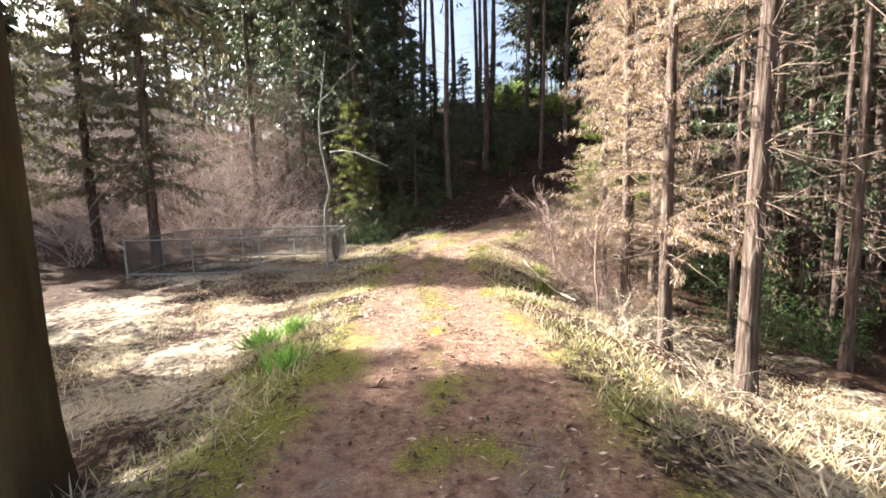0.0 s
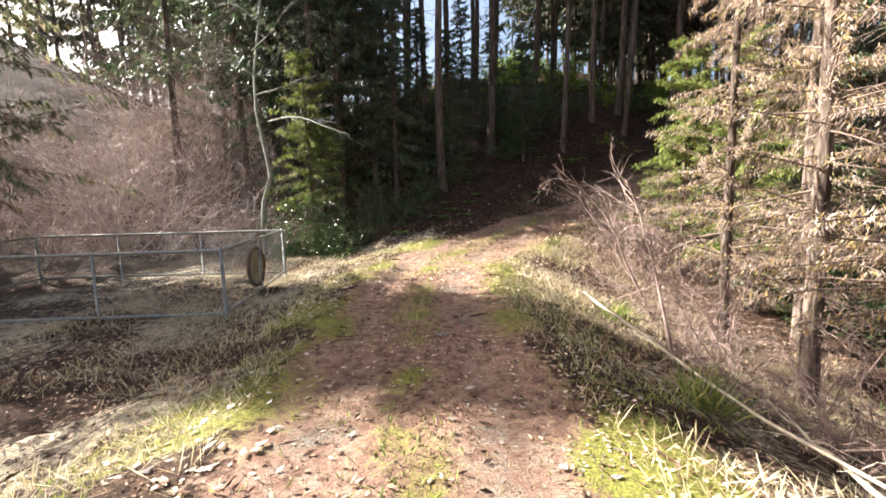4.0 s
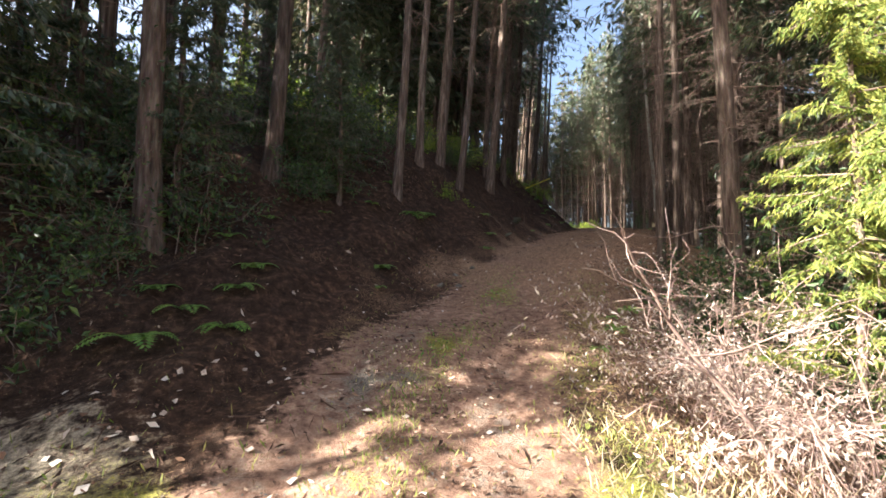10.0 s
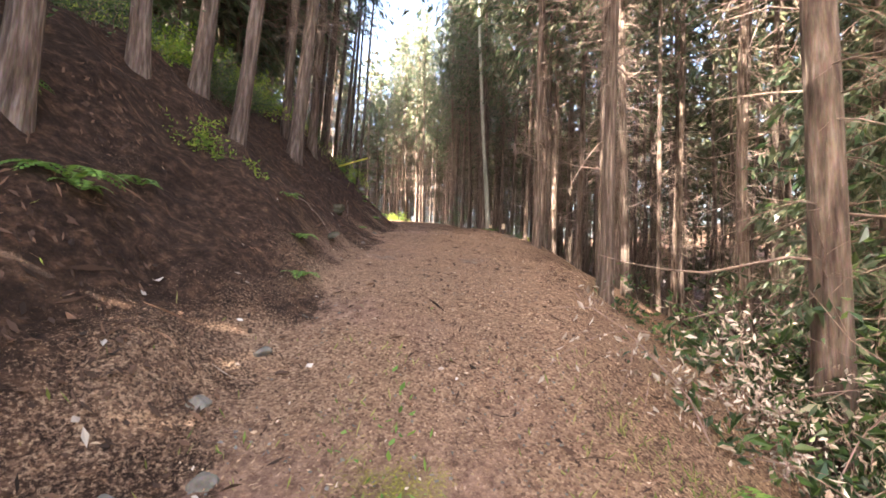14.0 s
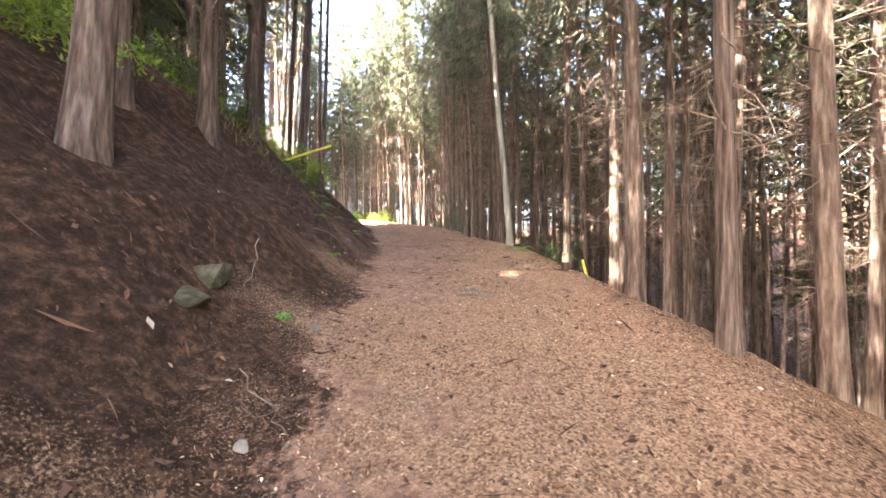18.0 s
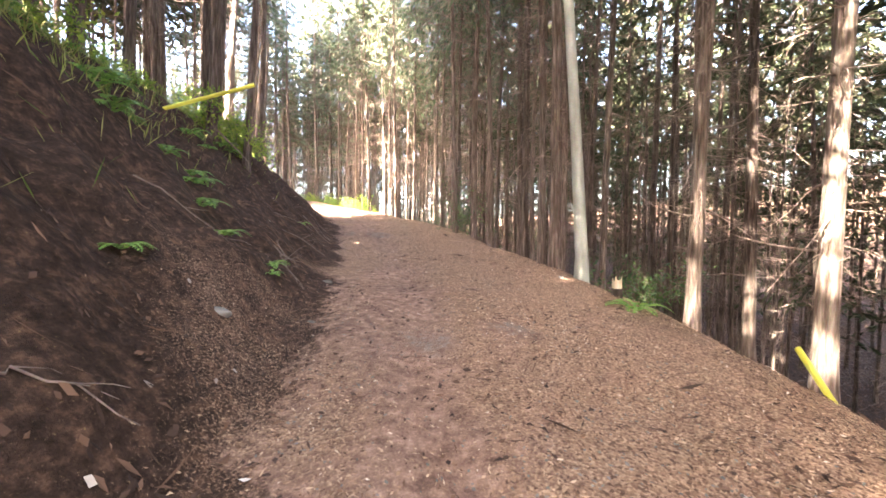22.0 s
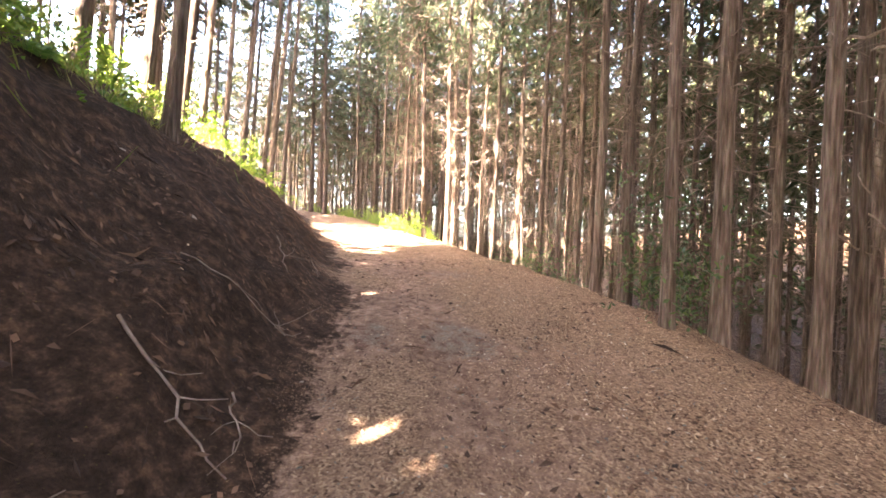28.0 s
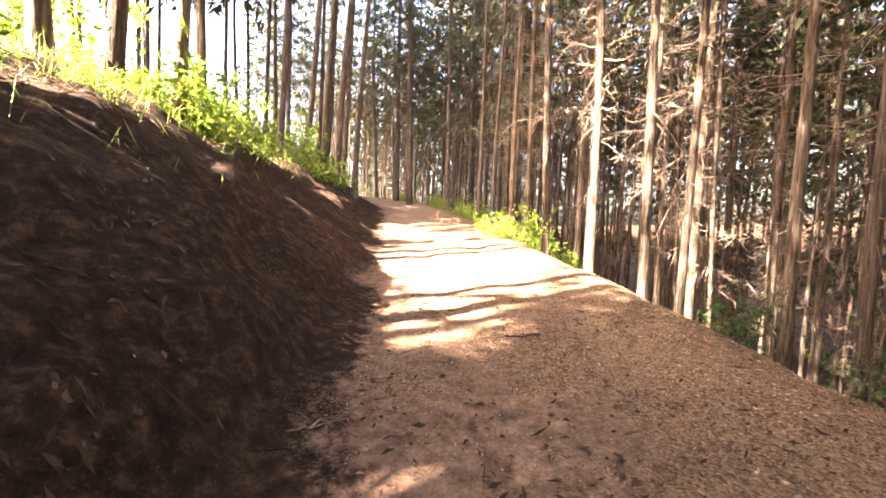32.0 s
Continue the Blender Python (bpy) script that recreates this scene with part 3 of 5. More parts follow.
def cedar(name, label, seed, H, dia, dead=(2.0, 8.5, 60), crown=(8.0, 50, 36, 1.9), size=0.17, droop=0.5, needles=None, bark=None, big=6, sides=14, group="", twigs=12, reach=1.0, twig_w=0.008, flare=0.32, slim=(0.16, 0.34)):
    """A conifer: ridged trunk with root flare, dead lower branches with twigs, live limbs with needle fans."""
    rg = np.random.default_rng(seed)
    root = thing(name, label, "tree", group)
    line = trunk_line(rg, H)
    t = Tubes()
    t.add(line, dia / 2 * 1.06, dia * 0.1, sides, ridge=0.05, flare=flare, seed=seed)
    t.object("trunk", bark or mat_bark, root)

    def on_trunk(z):
        return np.array([np.interp(z, line[:, 2], line[:, k]) for k in range(3)])

    def limb(z, L, rise, n=4, wild=0.14):
        a = rg.uniform(0, 2 * np.pi)
        return wander(rg, on_trunk(z), (np.cos(a), np.sin(a), rise), L, n, wild, 0.06)

    for _ in range(big):
        z = rg.uniform(dead[0], dead[0] + 3.5)
        t = Tubes()
        t.add(limb(z, rg.uniform(1.0, 2.0), rg.uniform(-0.25, 0.2), 7, 0.2), 0.017, 0.004, 4)
        t.object("dead_branch", mat_dead, root, "bare dead branch")
    t, tw = Tubes(), []
    for _ in range(dead[2]):
        z = rg.uniform(dead[0], dead[1])
        b = limb(z, reach * rg.uniform(0.4, 1.6) * (0.6 + 0.5 * (z - dead[0]) / (dead[1] - dead[0])), rg.uniform(-0.3, 0.2))
        t.add(b, 0.011, 0.003, 3)
        tw.append(twig_blades(rg, b, twigs, 0.3 + 0.15 * reach, twig_w))
    if dead[2]:
        ob = t.object("dead_branch_tangle", mat_dead, root)
        tagged(ob, "thin dry dead branches", kind="stuff")
        tagged(blade_object("dead_twig_tangle", np.concatenate(tw), mat_dead, root), "fine dry twigs", kind="stuff")
    t, bl = Tubes(), []
    z0, limbs, fans, rad = crown
    for _ in range(limbs):
        u = rg.random() ** 0.8
        z = z0 + (H - z0) * u * 0.97
        b = limb(z, rad * (1 - u) ** 0.6 * rg.uniform(0.6, 1.15) + 0.3, rg.uniform(-0.1, 0.35), 5, 0.12 + 0.05 * droop)
        t.add(b[::2], 0.02, 0.005, 3)
        bl.append(spray_blades(rg, b, fans, size, droop, slim))
    tagged(t.object("live_branch_work", mat_dead, root), kind="stuff")
    blade_object("crown", np.concatenate(bl), needles or mat_needle, root, "needle foliage")
    return root


def standing(x, y, turn, size=1.0, lean=(0, 0), sink=0.0):
    """A pose on the ground, turned about the upright and leaning."""
    z = float(height(x, y)) - sink
    m = Matrix.Translation((x, y, z)) @ Euler((lean[0], lean[1], 0)).to_matrix().to_4x4() @ Euler((0, 0, turn)).to_matrix().to_4x4()
    return m @ Matrix.Diagonal((size, size, size, 1))


def put(proto, m):
    c = copy_thing(proto, Matrix.Identity(4))
    c.matrix_basis = m
    return c


def band(n, s0, s1, d0, d1, lo, hi, seed):
    """Spots beside the track, by metres along it and to its right."""
    rg = random.Random(seed)
    spots = []
    for _ in range(n):
        s_, d_ = rg.uniform(s0, s1), rg.uniform(d0, d1)
        k = min(int(np.searchsorted(RUN, s_)), len(LINE) - 1)
        e = unit(LINE[k, :2] - LINE[k - 1, :2])
        spots.append((LINE[k, 0] + e[1] * d_, LINE[k, 1] - e[0] * d_, rg.uniform(lo, hi)))
    return spots


protos = []
PLANT = "tall plantation cedar with ridged brown bark and dead lower branches"
near_cedars = [cedar("cedar_tree", PLANT, seed, H, 0.40, (low, 10.5, 72), (top, 56, 18, 2.9), 0.30, 0.6, group="plantation cedars", reach=1.35, twigs=12)
               for seed, H, low, top in ((11, 18, 2.0, 7.6), (12, 19, 1.7, 8.2), (13, 17, 2.3, 7.2), (14, 19, 2.6, 8.6))]
FAR = "cedar deep in the plantation with a slim dark trunk"
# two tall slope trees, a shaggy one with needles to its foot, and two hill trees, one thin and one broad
far_cedars = [cedar("cedar_tree", FAR, 15, 22, 0.27, (1.5, 15.0, 60), (8.0, 40, 14, 2.5), 0.5, needles=mat_needle_shaded, big=0, sides=8, twigs=9, reach=1.5, twig_w=0.017, group="plantation cedars"),
              cedar("cedar_tree", FAR, 16, 23, 0.27, (1.5, 16.0, 60), (9.0, 40, 14, 2.5), 0.5, needles=mat_needle_shaded, big=0, sides=8, twigs=9, reach=1.5, twig_w=0.017, group="plantation cedars"),
              cedar("cedar_tree", FAR, 17, 22, 0.27, (1.0, 8.0, 24), (2.0, 64, 16, 2.5), 0.45, needles=mat_needle_shaded, big=0, sides=8, twigs=8, reach=1.4, twig_w=0.017, group="plantation cedars"),
              cedar("cedar_tree", FAR, 18, 23, 0.27, (4.0, 8.0, 5), (13.0, 50, 14, 3.0), 0.6, big=0, sides=8, twigs=8, reach=1.3, twig_w=0.012, group="plantation cedars"),
              cedar("cedar_tree", FAR, 20, 22, 0.27, (4.0, 8.0, 5), (10.5, 84, 16, 3.8), 0.7, big=0, sides=8, twigs=8, reach=1.3, twig_w=0.012, group="plantation cedars")]
hill_cedars = [cedar("cedar_tree", "tall cedar on the bank with a bare brown trunk", seed, H, 0.40, (3.0, 11.5, 16), (10.2, 64, 18, 3.3), 0.32, 0.6, group="plantation cedars", reach=1.3, big=3)
               for seed, H in ((83, 18), (84, 19), (85, 17))]
arching = [cedar("cedar_tree", "tall plantation cedar whose crown arches over the track", seed, 19, 0.40, (low, 10.5, 80), (6.6, 120, 20, 4.6), 0.34, 0.7, group="plantation cedars", reach=1.35, twigs=12)
           for seed, low in ((81, 2.0), (82, 2.6))]
low_cedars = [cedar("cedar_tree", "cedar with dark foliage hanging low over the track", 19, 18, 0.40, (2.5, 7.0, 40), (4.6, 120, 34, 3.2), 0.26, 0.9, big=3, group="plantation cedars", reach=1.3)]
# sun blockers, mostly out of view, added to shade the track
shade_cedars = [cedar("cedar_tree", "added cedar on the hill, mostly unseen, with a broad dense crown to shade the track", 86, 19, 0.34, (2.5, 5.0, 10), (4.6, 130, 24, 4.0), 0.6, 0.7, big=0, group="plantation cedars", reach=1.2),
                cedar("cedar_tree", "added unseen cedar on the hill with dense foliage down to the ground to shade the track", 87, 16, 0.3, (0.8, 2.0, 6), (1.2, 120, 22, 3.1), 0.55, 0.7, big=0, group="plantation cedars", reach=1.0)]
CYP = "dark green cypress with drooping needle foliage low on its trunk"
cypresses = [cedar("cypress_tree", CYP, 21, 14, 0.38, (0.8, 2.5, 10), (1.2, 150, 74, 2.2), 0.19, 0.9, big=2, group="cypresses"),
             cedar("cypress_tree", CYP, 22, 12, 0.34, (0.8, 2.5, 10), (0.9, 140, 74, 2.0), 0.19, 0.9, big=2, group="cypresses")]
russet = [cedar("winter_cedar", "cedar with russet winter foliage drooping over the track", 31, 12, 0.34, (0.8, 3.5, 26), (1.7, 115, 270, 2.0), 0.085, 1.4, mat_needle_brown, big=5, slim=(0.09, 0.17))]
grey_green = [cedar("clearing_cedar", "cedar with grey-green drooping foliage beside the clearing", 35, 13, 0.42, (1.6, 4.0, 24), (2.0, 150, 100, 2.8), 0.17, 1.1, mat_needle_grey, big=5)]
grey_far = [cedar("clearing_cedar", "cedar with grey-green drooping foliage on the slope beyond the clearing", 37, 14, 0.36, (0.8, 3.0, 10), (1.0, 100, 56, 3.0), 0.4, 1.0, mat_needle_grey, big=0)]
big_cedar = [cedar("clearing_cedar", "thick mossy cedar at the edge of the clearing with drooping foliage", 36, 13, 0.42, (4.0, 5.5, 12), (3.3, 110, 150, 1.5), 0.085, 1.0, mat_needle_grey, mat_bark_moss, big=0, flare=0.75)]
lime = [cedar("young_cypress", "young cypress with yellow-green sunlit foliage", 41, 6.5, 0.15, (0.4, 1.5, 8), (1.4, 90, 230, 1.3), 0.10, 0.9, mat_needle_lime, big=1, slim=(0.10, 0.2))]
protos += near_cedars + far_cedars + cypresses + russet + grey_green + lime + big_cedar + low_cedars + arching + shade_cedars + hill_cedars + grey_far

TREES_START = [
    (-2.9, 2.62, 0.60), (3.86, 4.97, 0.29), (5.3, 9.5, 0.27), (7.06, 9.67, 0.21), (9.95, 12.15, 0.38), (12.6, 11.9, 0.5), (11.0, 12.2, 0.3), (6.35, 13.6, 0.26),
]
TREES_HILL = [
    (10.19, 26.62, 0.42), (8.41, 36.48, 0.42), (1.1, 26.2, 0.42), (6.22, 29.21, 0.42), (3.41, 26.3, 0.42), (7.86, 30.81, 0.42), (3.4, 32.5, 0.41),
    (-0.8, 26.11, 0.4), (-0.76, 31.72, 0.4), (3, 31, 0.4), (4.7, 34.74, 0.4), (9.54, 28.49, 0.4),
]
TREES_TURN = [
    (11.5, 25.05, 0.43), (5.5, 22.4, 0.29), (8.53, 16.35, 0.4), (8.6, 23.6, 0.3), (15.67, 18.17, 0.38), (11.07, 18.23, 0.24), (10.0, 18.15, 0.22),
    (13.67, 19.74, 0.24), (0.57, 20.66, 0.4), (2.58, 22.29, 0.4), (13.77, 15.6, 0.3), (13.97, 17.83, 0.26), (9, 25.05, 0.39), (7.34, 23.95, 0.31),
]
TREES_BANK = [
    (29.26, 38.4, 0.31), (30.35, 39.2, 0.29), (36.4, 43.5, 0.33), (26.2, 33.8, 0.27), (26.0, 35.9, 0.32), (21.74, 30.96, 0.28), (22.54, 30.84, 0.22),
    (14.4, 27.0, 0.38), (16.95, 28.55, 0.37), (22.95, 32.15, 0.28), (23.6, 33.2, 0.28), (27.21, 36.13, 0.3), (12.69, 26.51, 0.32), (21.0, 32.3, 0.29), (19.65, 31.6, 0.28),
]
TREES_SLOPE = [
    (21.56, 20.39, 0.36), (20.09, 17.94, 0.36), (21.51, 18.64, 0.3), (24.47, 21.37, 0.3), (22.53, 21.72, 0.3), (17.32, 20.3, 0.41), (18.76, 16.27, 0.34),
    (21.63, 15.75, 0.34), (19.96, 19.3, 0.34), (18.94, 20.17, 0.2),
]
TREES_EDGE = [
    (23.5, 24.0, 0.31), (23.95, 24.3, 0.2), (25.7, 24.9, 0.25), (27.6, 26.2, 0.21), (28.0, 27.45, 0.2), (31.2, 28.5, 0.25), (33.1, 28.05, 0.24), (33.0, 29.5, 0.19),
    (33.95, 30.2, 0.19), (30.5, 26.5, 0.22), (28.9, 25.4, 0.24), (26.9, 24.0, 0.24), (30.1, 24.9, 0.26), (32.34, 25.32, 0.26), (34.35, 23.15, 0.26), (38.39, 20.62, 0.28),
    (25.2, 23.0, 0.22), (28.3, 26.85, 0.26), (35.6, 28.0, 0.22), (30.0, 27.9, 0.18),
]
TREES_END = [
    (34.65, 32.6, 0.2), (35.75, 33.85, 0.21), (38.91, 34.98, 0.25), (36.96, 35.35, 0.25), (36.8, 30.73, 0.28), (34.83, 29.3, 0.24), (36.23, 29.1, 0.25), (38.48, 27.43, 0.28),
    (36.2, 32.3, 0.2), (37.6, 33.2, 0.22), (38.0, 36.4, 0.2), (39.3, 37.6, 0.22), (40.6, 39.0, 0.2), (41.7, 40.4, 0.22),
]
taken = []
TREES_GATE = [(37.8, 44.6, 0.4), (39.4, 45.4, 0.36), (38.4, 47.6, 0.42), (41.0, 48.4, 0.4), (36.4, 46.4, 0.38), (43.0, 52.4, 0.4), (41.4, 51.0, 0.36), (44.6, 47.0, 0.4), (46.6, 50.0, 0.42), (45.2, 44.8, 0.36), (48.4, 54.0, 0.4)]
for group in (TREES_GATE, TREES_START, TREES_HILL, TREES_TURN, TREES_BANK, TREES_SLOPE, TREES_EDGE, TREES_END):
    for x, y, dia in group:
        s_, d_, _ = along(x, y)
        e = LINE[np.argmin(np.hypot(LINE[:, 0] - x, LINE[:, 1] - y))]
        to = unit(np.array([e[0] - x, e[1] - y])) * (0.06 if d_[0] < 0 and s_[0] > 20 else 0.0)
        ln = rng.normal(size=2) * 0.012
        arch = 24 < s_[0] < 60 and 0 < d_[0] < 8
        kind = big_cedar[0] if dia > 0.55 else arching[len(taken) % 2] if d_[0] < 0 and x > 10.8 and s_[0] < 37 else hill_cedars[len(taken) % 3] if d_[0] < 0 and s_[0] > 14 else arching[len(taken) % 2] if arch else near_cedars[len(taken) % 4]
        put(kind, standing(x, y, rng.uniform(0, 6.28), 1.0, (-to[1] + ln[0], to[0] + ln[1]), 0.08) @ Matrix.Diagonal((dia / 0.4, dia / 0.4, 1, 1)))
        taken.append((x, y))


def open_ground(x, y):
    """Kept free of tall trees: the clearing, and the way of the low sun to it and to the far bend."""
    lane = y + 0.39 * x
    return (x < 1.5 and y < 20.5) or (x < -3 and lane < 19.5) or (x < -8 and lane < 24.5) or (45.9 < lane < 51.0 and -14 < x < 33 and y > 33)


fill, thin = random.Random(5), random.Random(6)
deep_spots = []
for i in range(-8, 36):
    for j in range(-12, 38):
        x, y = -12 + i * 2.5 + fill.uniform(-0.9, 0.9), -12 + j * 2.5 + fill.uniform(-0.9, 0.9)
        s_, d_, _ = along(x, y)
        s_, d_ = float(s_[0]), float(d_[0])
        if s_ < -8 or s_ > 96 or d_ > 40 or d_ < -36 or (y > 40 and x < -6) or (d_ < -6 and fill.random() < (0.5 if d_ > -16 else 0.12 if 31 < y + 0.39 * x < 45 else 0.28)) or -4.8 < d_ < 5.6 or open_ground(x, y) or (49 < s_ < 58 and -9 < d_ < 0):
            continue
        if (s_ < 32 and d_ < 0 and fill.random() < 0.35) or (s_ < 20 and 0 < d_ < 7.5) or (17 < s_ < 36 and 0 < d_ < 8.5) or  min(math.hypot(x - a, y - b) for a, b in taken) < 1.5:
            continue
        deep = d_ > 9.0 or d_ < -9 or s_ > 66
        wide = fill.uniform(0.85, 1.15) if deep else fill.uniform(0.58, 0.85)
        m = standing(x, y, fill.uniform(0, 6.28), 1.0, (fill.gauss(0, 0.015), fill.gauss(0, 0.015)), 0.08) @ Matrix.Diagonal((wide, wide, fill.uniform(0.9, 1.15), 1))
        if -5 < x < 14 and y > 29.5 and d_ < -6 and thin.random() < 0.85:
            continue
        if deep:
            shaggy = fill.random() < (0.9 if d_ > 19 else 0.6 if s_ < 22 and d_ > 0 else 0)
            deep_spots.append((2 if shaggy else fill.randrange(2) if d_ > 0 else 3 if y + 0.39 * x < 30.3 else 4, np.array(m)))
        else:
            put(hill_cedars[fill.randrange(3)] if d_ < 0 and s_ > 14 else arching[fill.randrange(2)] if 33 < s_ < 60 and 0 < d_ < 7 else near_cedars[fill.randrange(4)], m)
        taken.append((x, y))


for i in range(34):
    for j in range(34):
        x, y = 8 + i * 1.9 + fill.uniform(-0.7, 0.7), 0 + j * 1.9 + fill.uniform(-0.7, 0.7)
        s_, d_, _ = along(x, y)
        if 25 < s_[0] < 84 and 6.2 < d_[0] < 22 and min(math.hypot(x - a, y - b) for a, b in taken) > 1.15:
            wide = fill.uniform(0.55, 0.85)
            m = standing(x, y, fill.uniform(0, 6.28), 1.0, (fill.gauss(0, 0.015), fill.gauss(0, 0.015)), 0.08) @ Matrix.Diagonal((wide, wide, fill.uniform(0.9, 1.1), 1))
            deep_spots.append((fill.randrange(2), np.array(m)))
            taken.append((x, y))
# unseen trees added up-sun to keep sun patches off the late track
for x, y in ((15.0, 34.4), (17.6, 33.6), (14.6, 32.2), (16.4, 36.4)):
    put(arching[len(taken) % 2], standing(x, y, fill.uniform(0, 6.28), 1.0, (0, 0), 0.08) @ Matrix.Diagonal((0.8, 0.8, 1, 1)))
    taken.append((x, y))
# two added at the far left, nearly out of view, to shade the clearing
for x, y, size in ((-19.5, 17.8, 0.8), (-22.5, 18.8, 0.85)):
    put(shade_cedars[0], standing(x, y, x, size, (0, 0), 0.08))
    taken.append((x, y))
# an added row up the hill that blocks the sun from the late track
for k in range(2, 12):
    lane = 34.2 + 0.88 * k
    x = 11.0 + 0.85 * (lane - 34) + (1.8 if k % 2 else -1.2)
    put(shade_cedars[0], standing(x, lane - 0.39 * x, k * 1.1, 1.0, (0, 0), 0.08))
    taken.append((x, lane - 0.39 * x))
# a second unseen row behind the crest, added for its shade
for k in range(13):
    lane = 33.3 + 0.85 * k
    x = float(np.interp(lane, [31, 33.4, 36.6, 39.2, 41.8, 45], [16.6, 19.3, 22.5, 25, 27.5, 30])) - (9.2 if k % 2 else 11.6)
    put(shade_cedars[1], standing(x, lane - 0.39 * x, k * 2.3, 1.0, (0, 0), 0.08))
    taken.append((x, lane - 0.39 * x))
for x, y, size in band(4, 44, 59, 4.3, 5.8, 0.85, 1.1, 21) + band(9, 61, 74, -6, 6, 0.9, 1.2, 22):
    if min(math.hypot(x - a, y - b) for a, b in taken) > 1.1:
        put(low_cedars[0], standing(x, y, fill.uniform(0, 6.28), size, (0, 0), 0.08))
        taken.append((x, y))
for x, y, size in band(6, 37, 53, -5.4, -4.4, 0.8, 0.95, 23):
    put(arching[0], standing(x, y, fill.uniform(0, 6.28), size, (0, 0), 0.08) @ Matrix.Diagonal((0.85, 0.85, 1, 1)))
# added up-sun of the turn to shade it and close off the sky
for x, y, size in ((-6.6, 24.6, 0.95), (-7.6, 27.0, 1.0), (-4.6, 23.6, 0.9), (-3.9, 21.0, 1.0), (-6.8, 21.8, 1.0), (-9.8, 22.9, 1.0)):
    put(low_cedars[0], standing(x, y, x, size, (0, 0), 0.08))


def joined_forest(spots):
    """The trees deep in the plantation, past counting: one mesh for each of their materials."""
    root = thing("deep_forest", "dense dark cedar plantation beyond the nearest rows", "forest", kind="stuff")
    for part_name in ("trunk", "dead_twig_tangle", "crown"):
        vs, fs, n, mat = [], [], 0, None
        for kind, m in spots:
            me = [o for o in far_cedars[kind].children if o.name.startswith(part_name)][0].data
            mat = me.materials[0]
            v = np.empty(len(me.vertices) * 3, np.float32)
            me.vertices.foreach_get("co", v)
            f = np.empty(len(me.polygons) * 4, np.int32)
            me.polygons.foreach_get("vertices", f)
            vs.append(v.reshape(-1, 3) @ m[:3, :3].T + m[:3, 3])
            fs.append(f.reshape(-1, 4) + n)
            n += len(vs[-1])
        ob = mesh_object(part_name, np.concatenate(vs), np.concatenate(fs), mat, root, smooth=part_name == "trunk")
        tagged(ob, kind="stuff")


# the joined crowns take the needle copy with shade in its colour
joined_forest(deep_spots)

for k, (x, y, size) in enumerate([(-3.0, 20.6, 0.9), (-5.6, 21.8, 1.0), (-1.0, 20.5, 0.6), (0.9, 20.9, 0.45), (-1.9, 21.4, 0.6), (-0.2, 22.2, 0.5), (1.5, 22.2, 0.42), (-3.4, 22.9, 1.1), (-1.2, 24.6, 0.5), (3.0, 24.0, 0.42), (-4.4, 25.6, 1.2), (3.8, 21.9, 0.4),
                                  (-5.4, 23.0, 1.0), (-8.5, 24.2, 1.0), (9.4, 15.0, 0.9), (12.5, 14.2, 1.0), (-6.5, 27.5, 1.2), (-3.5, 28.5, 1.0), (14.5, 12.0, 1.1), (11.0, 11.5, 1.1)]):
    put(cypresses[k % 2], standing(x, y, k * 1.3, size, (0, 0), 0.08))
for x, y, size, turn in [(3.4, 6.1, 0.75, 0.4), (3.9, 8.6, 0.8, 3.2), (5.0, 10.8, 0.9, 2.2), (6.6, 12.6, 1.0, 5.0), (5.0, 12.4, 0.7, 0.8)]:
    put(russet[0], standing(x, y, turn, size, (0, 0), 0.08))
# the one at (-13.5, 8.0) is unseen, added for its shade on the track
for x, y, size, turn in [(-12.0, 14.7, 1.0, 0.0), (-10.2, 15.1, 1.1, 2.0), (-13.5, 8.0, 1.1, 1.0), (-8.6, 28.6, 1.2, 3.3), (-7.2, 30.0, 1.25, 5.1), (-4.6, 29.4, 1.2, 1.9)]:
    put(grey_green[0], standing(x, y, turn, size, (0, 0), 0.08))
# (-17.5, 9.2), out of view, and (-18, 18.2) are added to shade the track
for k, (x, y) in enumerate([(-9, 33.5), (-5.5, 33), (-22, 36), (-16.5, 33), (-11.5, 32), (-13.5, 35.5), (-19.5, 17.4), (-17.5, 9.2), (-18, 18.2), (-12.6, 30.6), (-10.2, 31.0), (-14.6, 32.4), (-18.4, 35.0), (-24, 34.5), (-27, 37), (-21, 38), (-30, 37), (-24.5, 40), (-16, 36.5), (-7.6, 32.6), (-2.6, 31.0)]):
    put(grey_far[0], standing(x, y, k * 1.7, 1.0 + 0.04 * (k % 4), (0, 0), 0.08))
for x, y, size, turn in [(5.6, 14.6, 0.8, 1.5), (6.3, 13.6, 0.85, 3.0), (-3.75, 19.2, 0.95, 4.4)]:
    put(lime[0], standing(x, y, turn, size, (0, 0), 0.08))


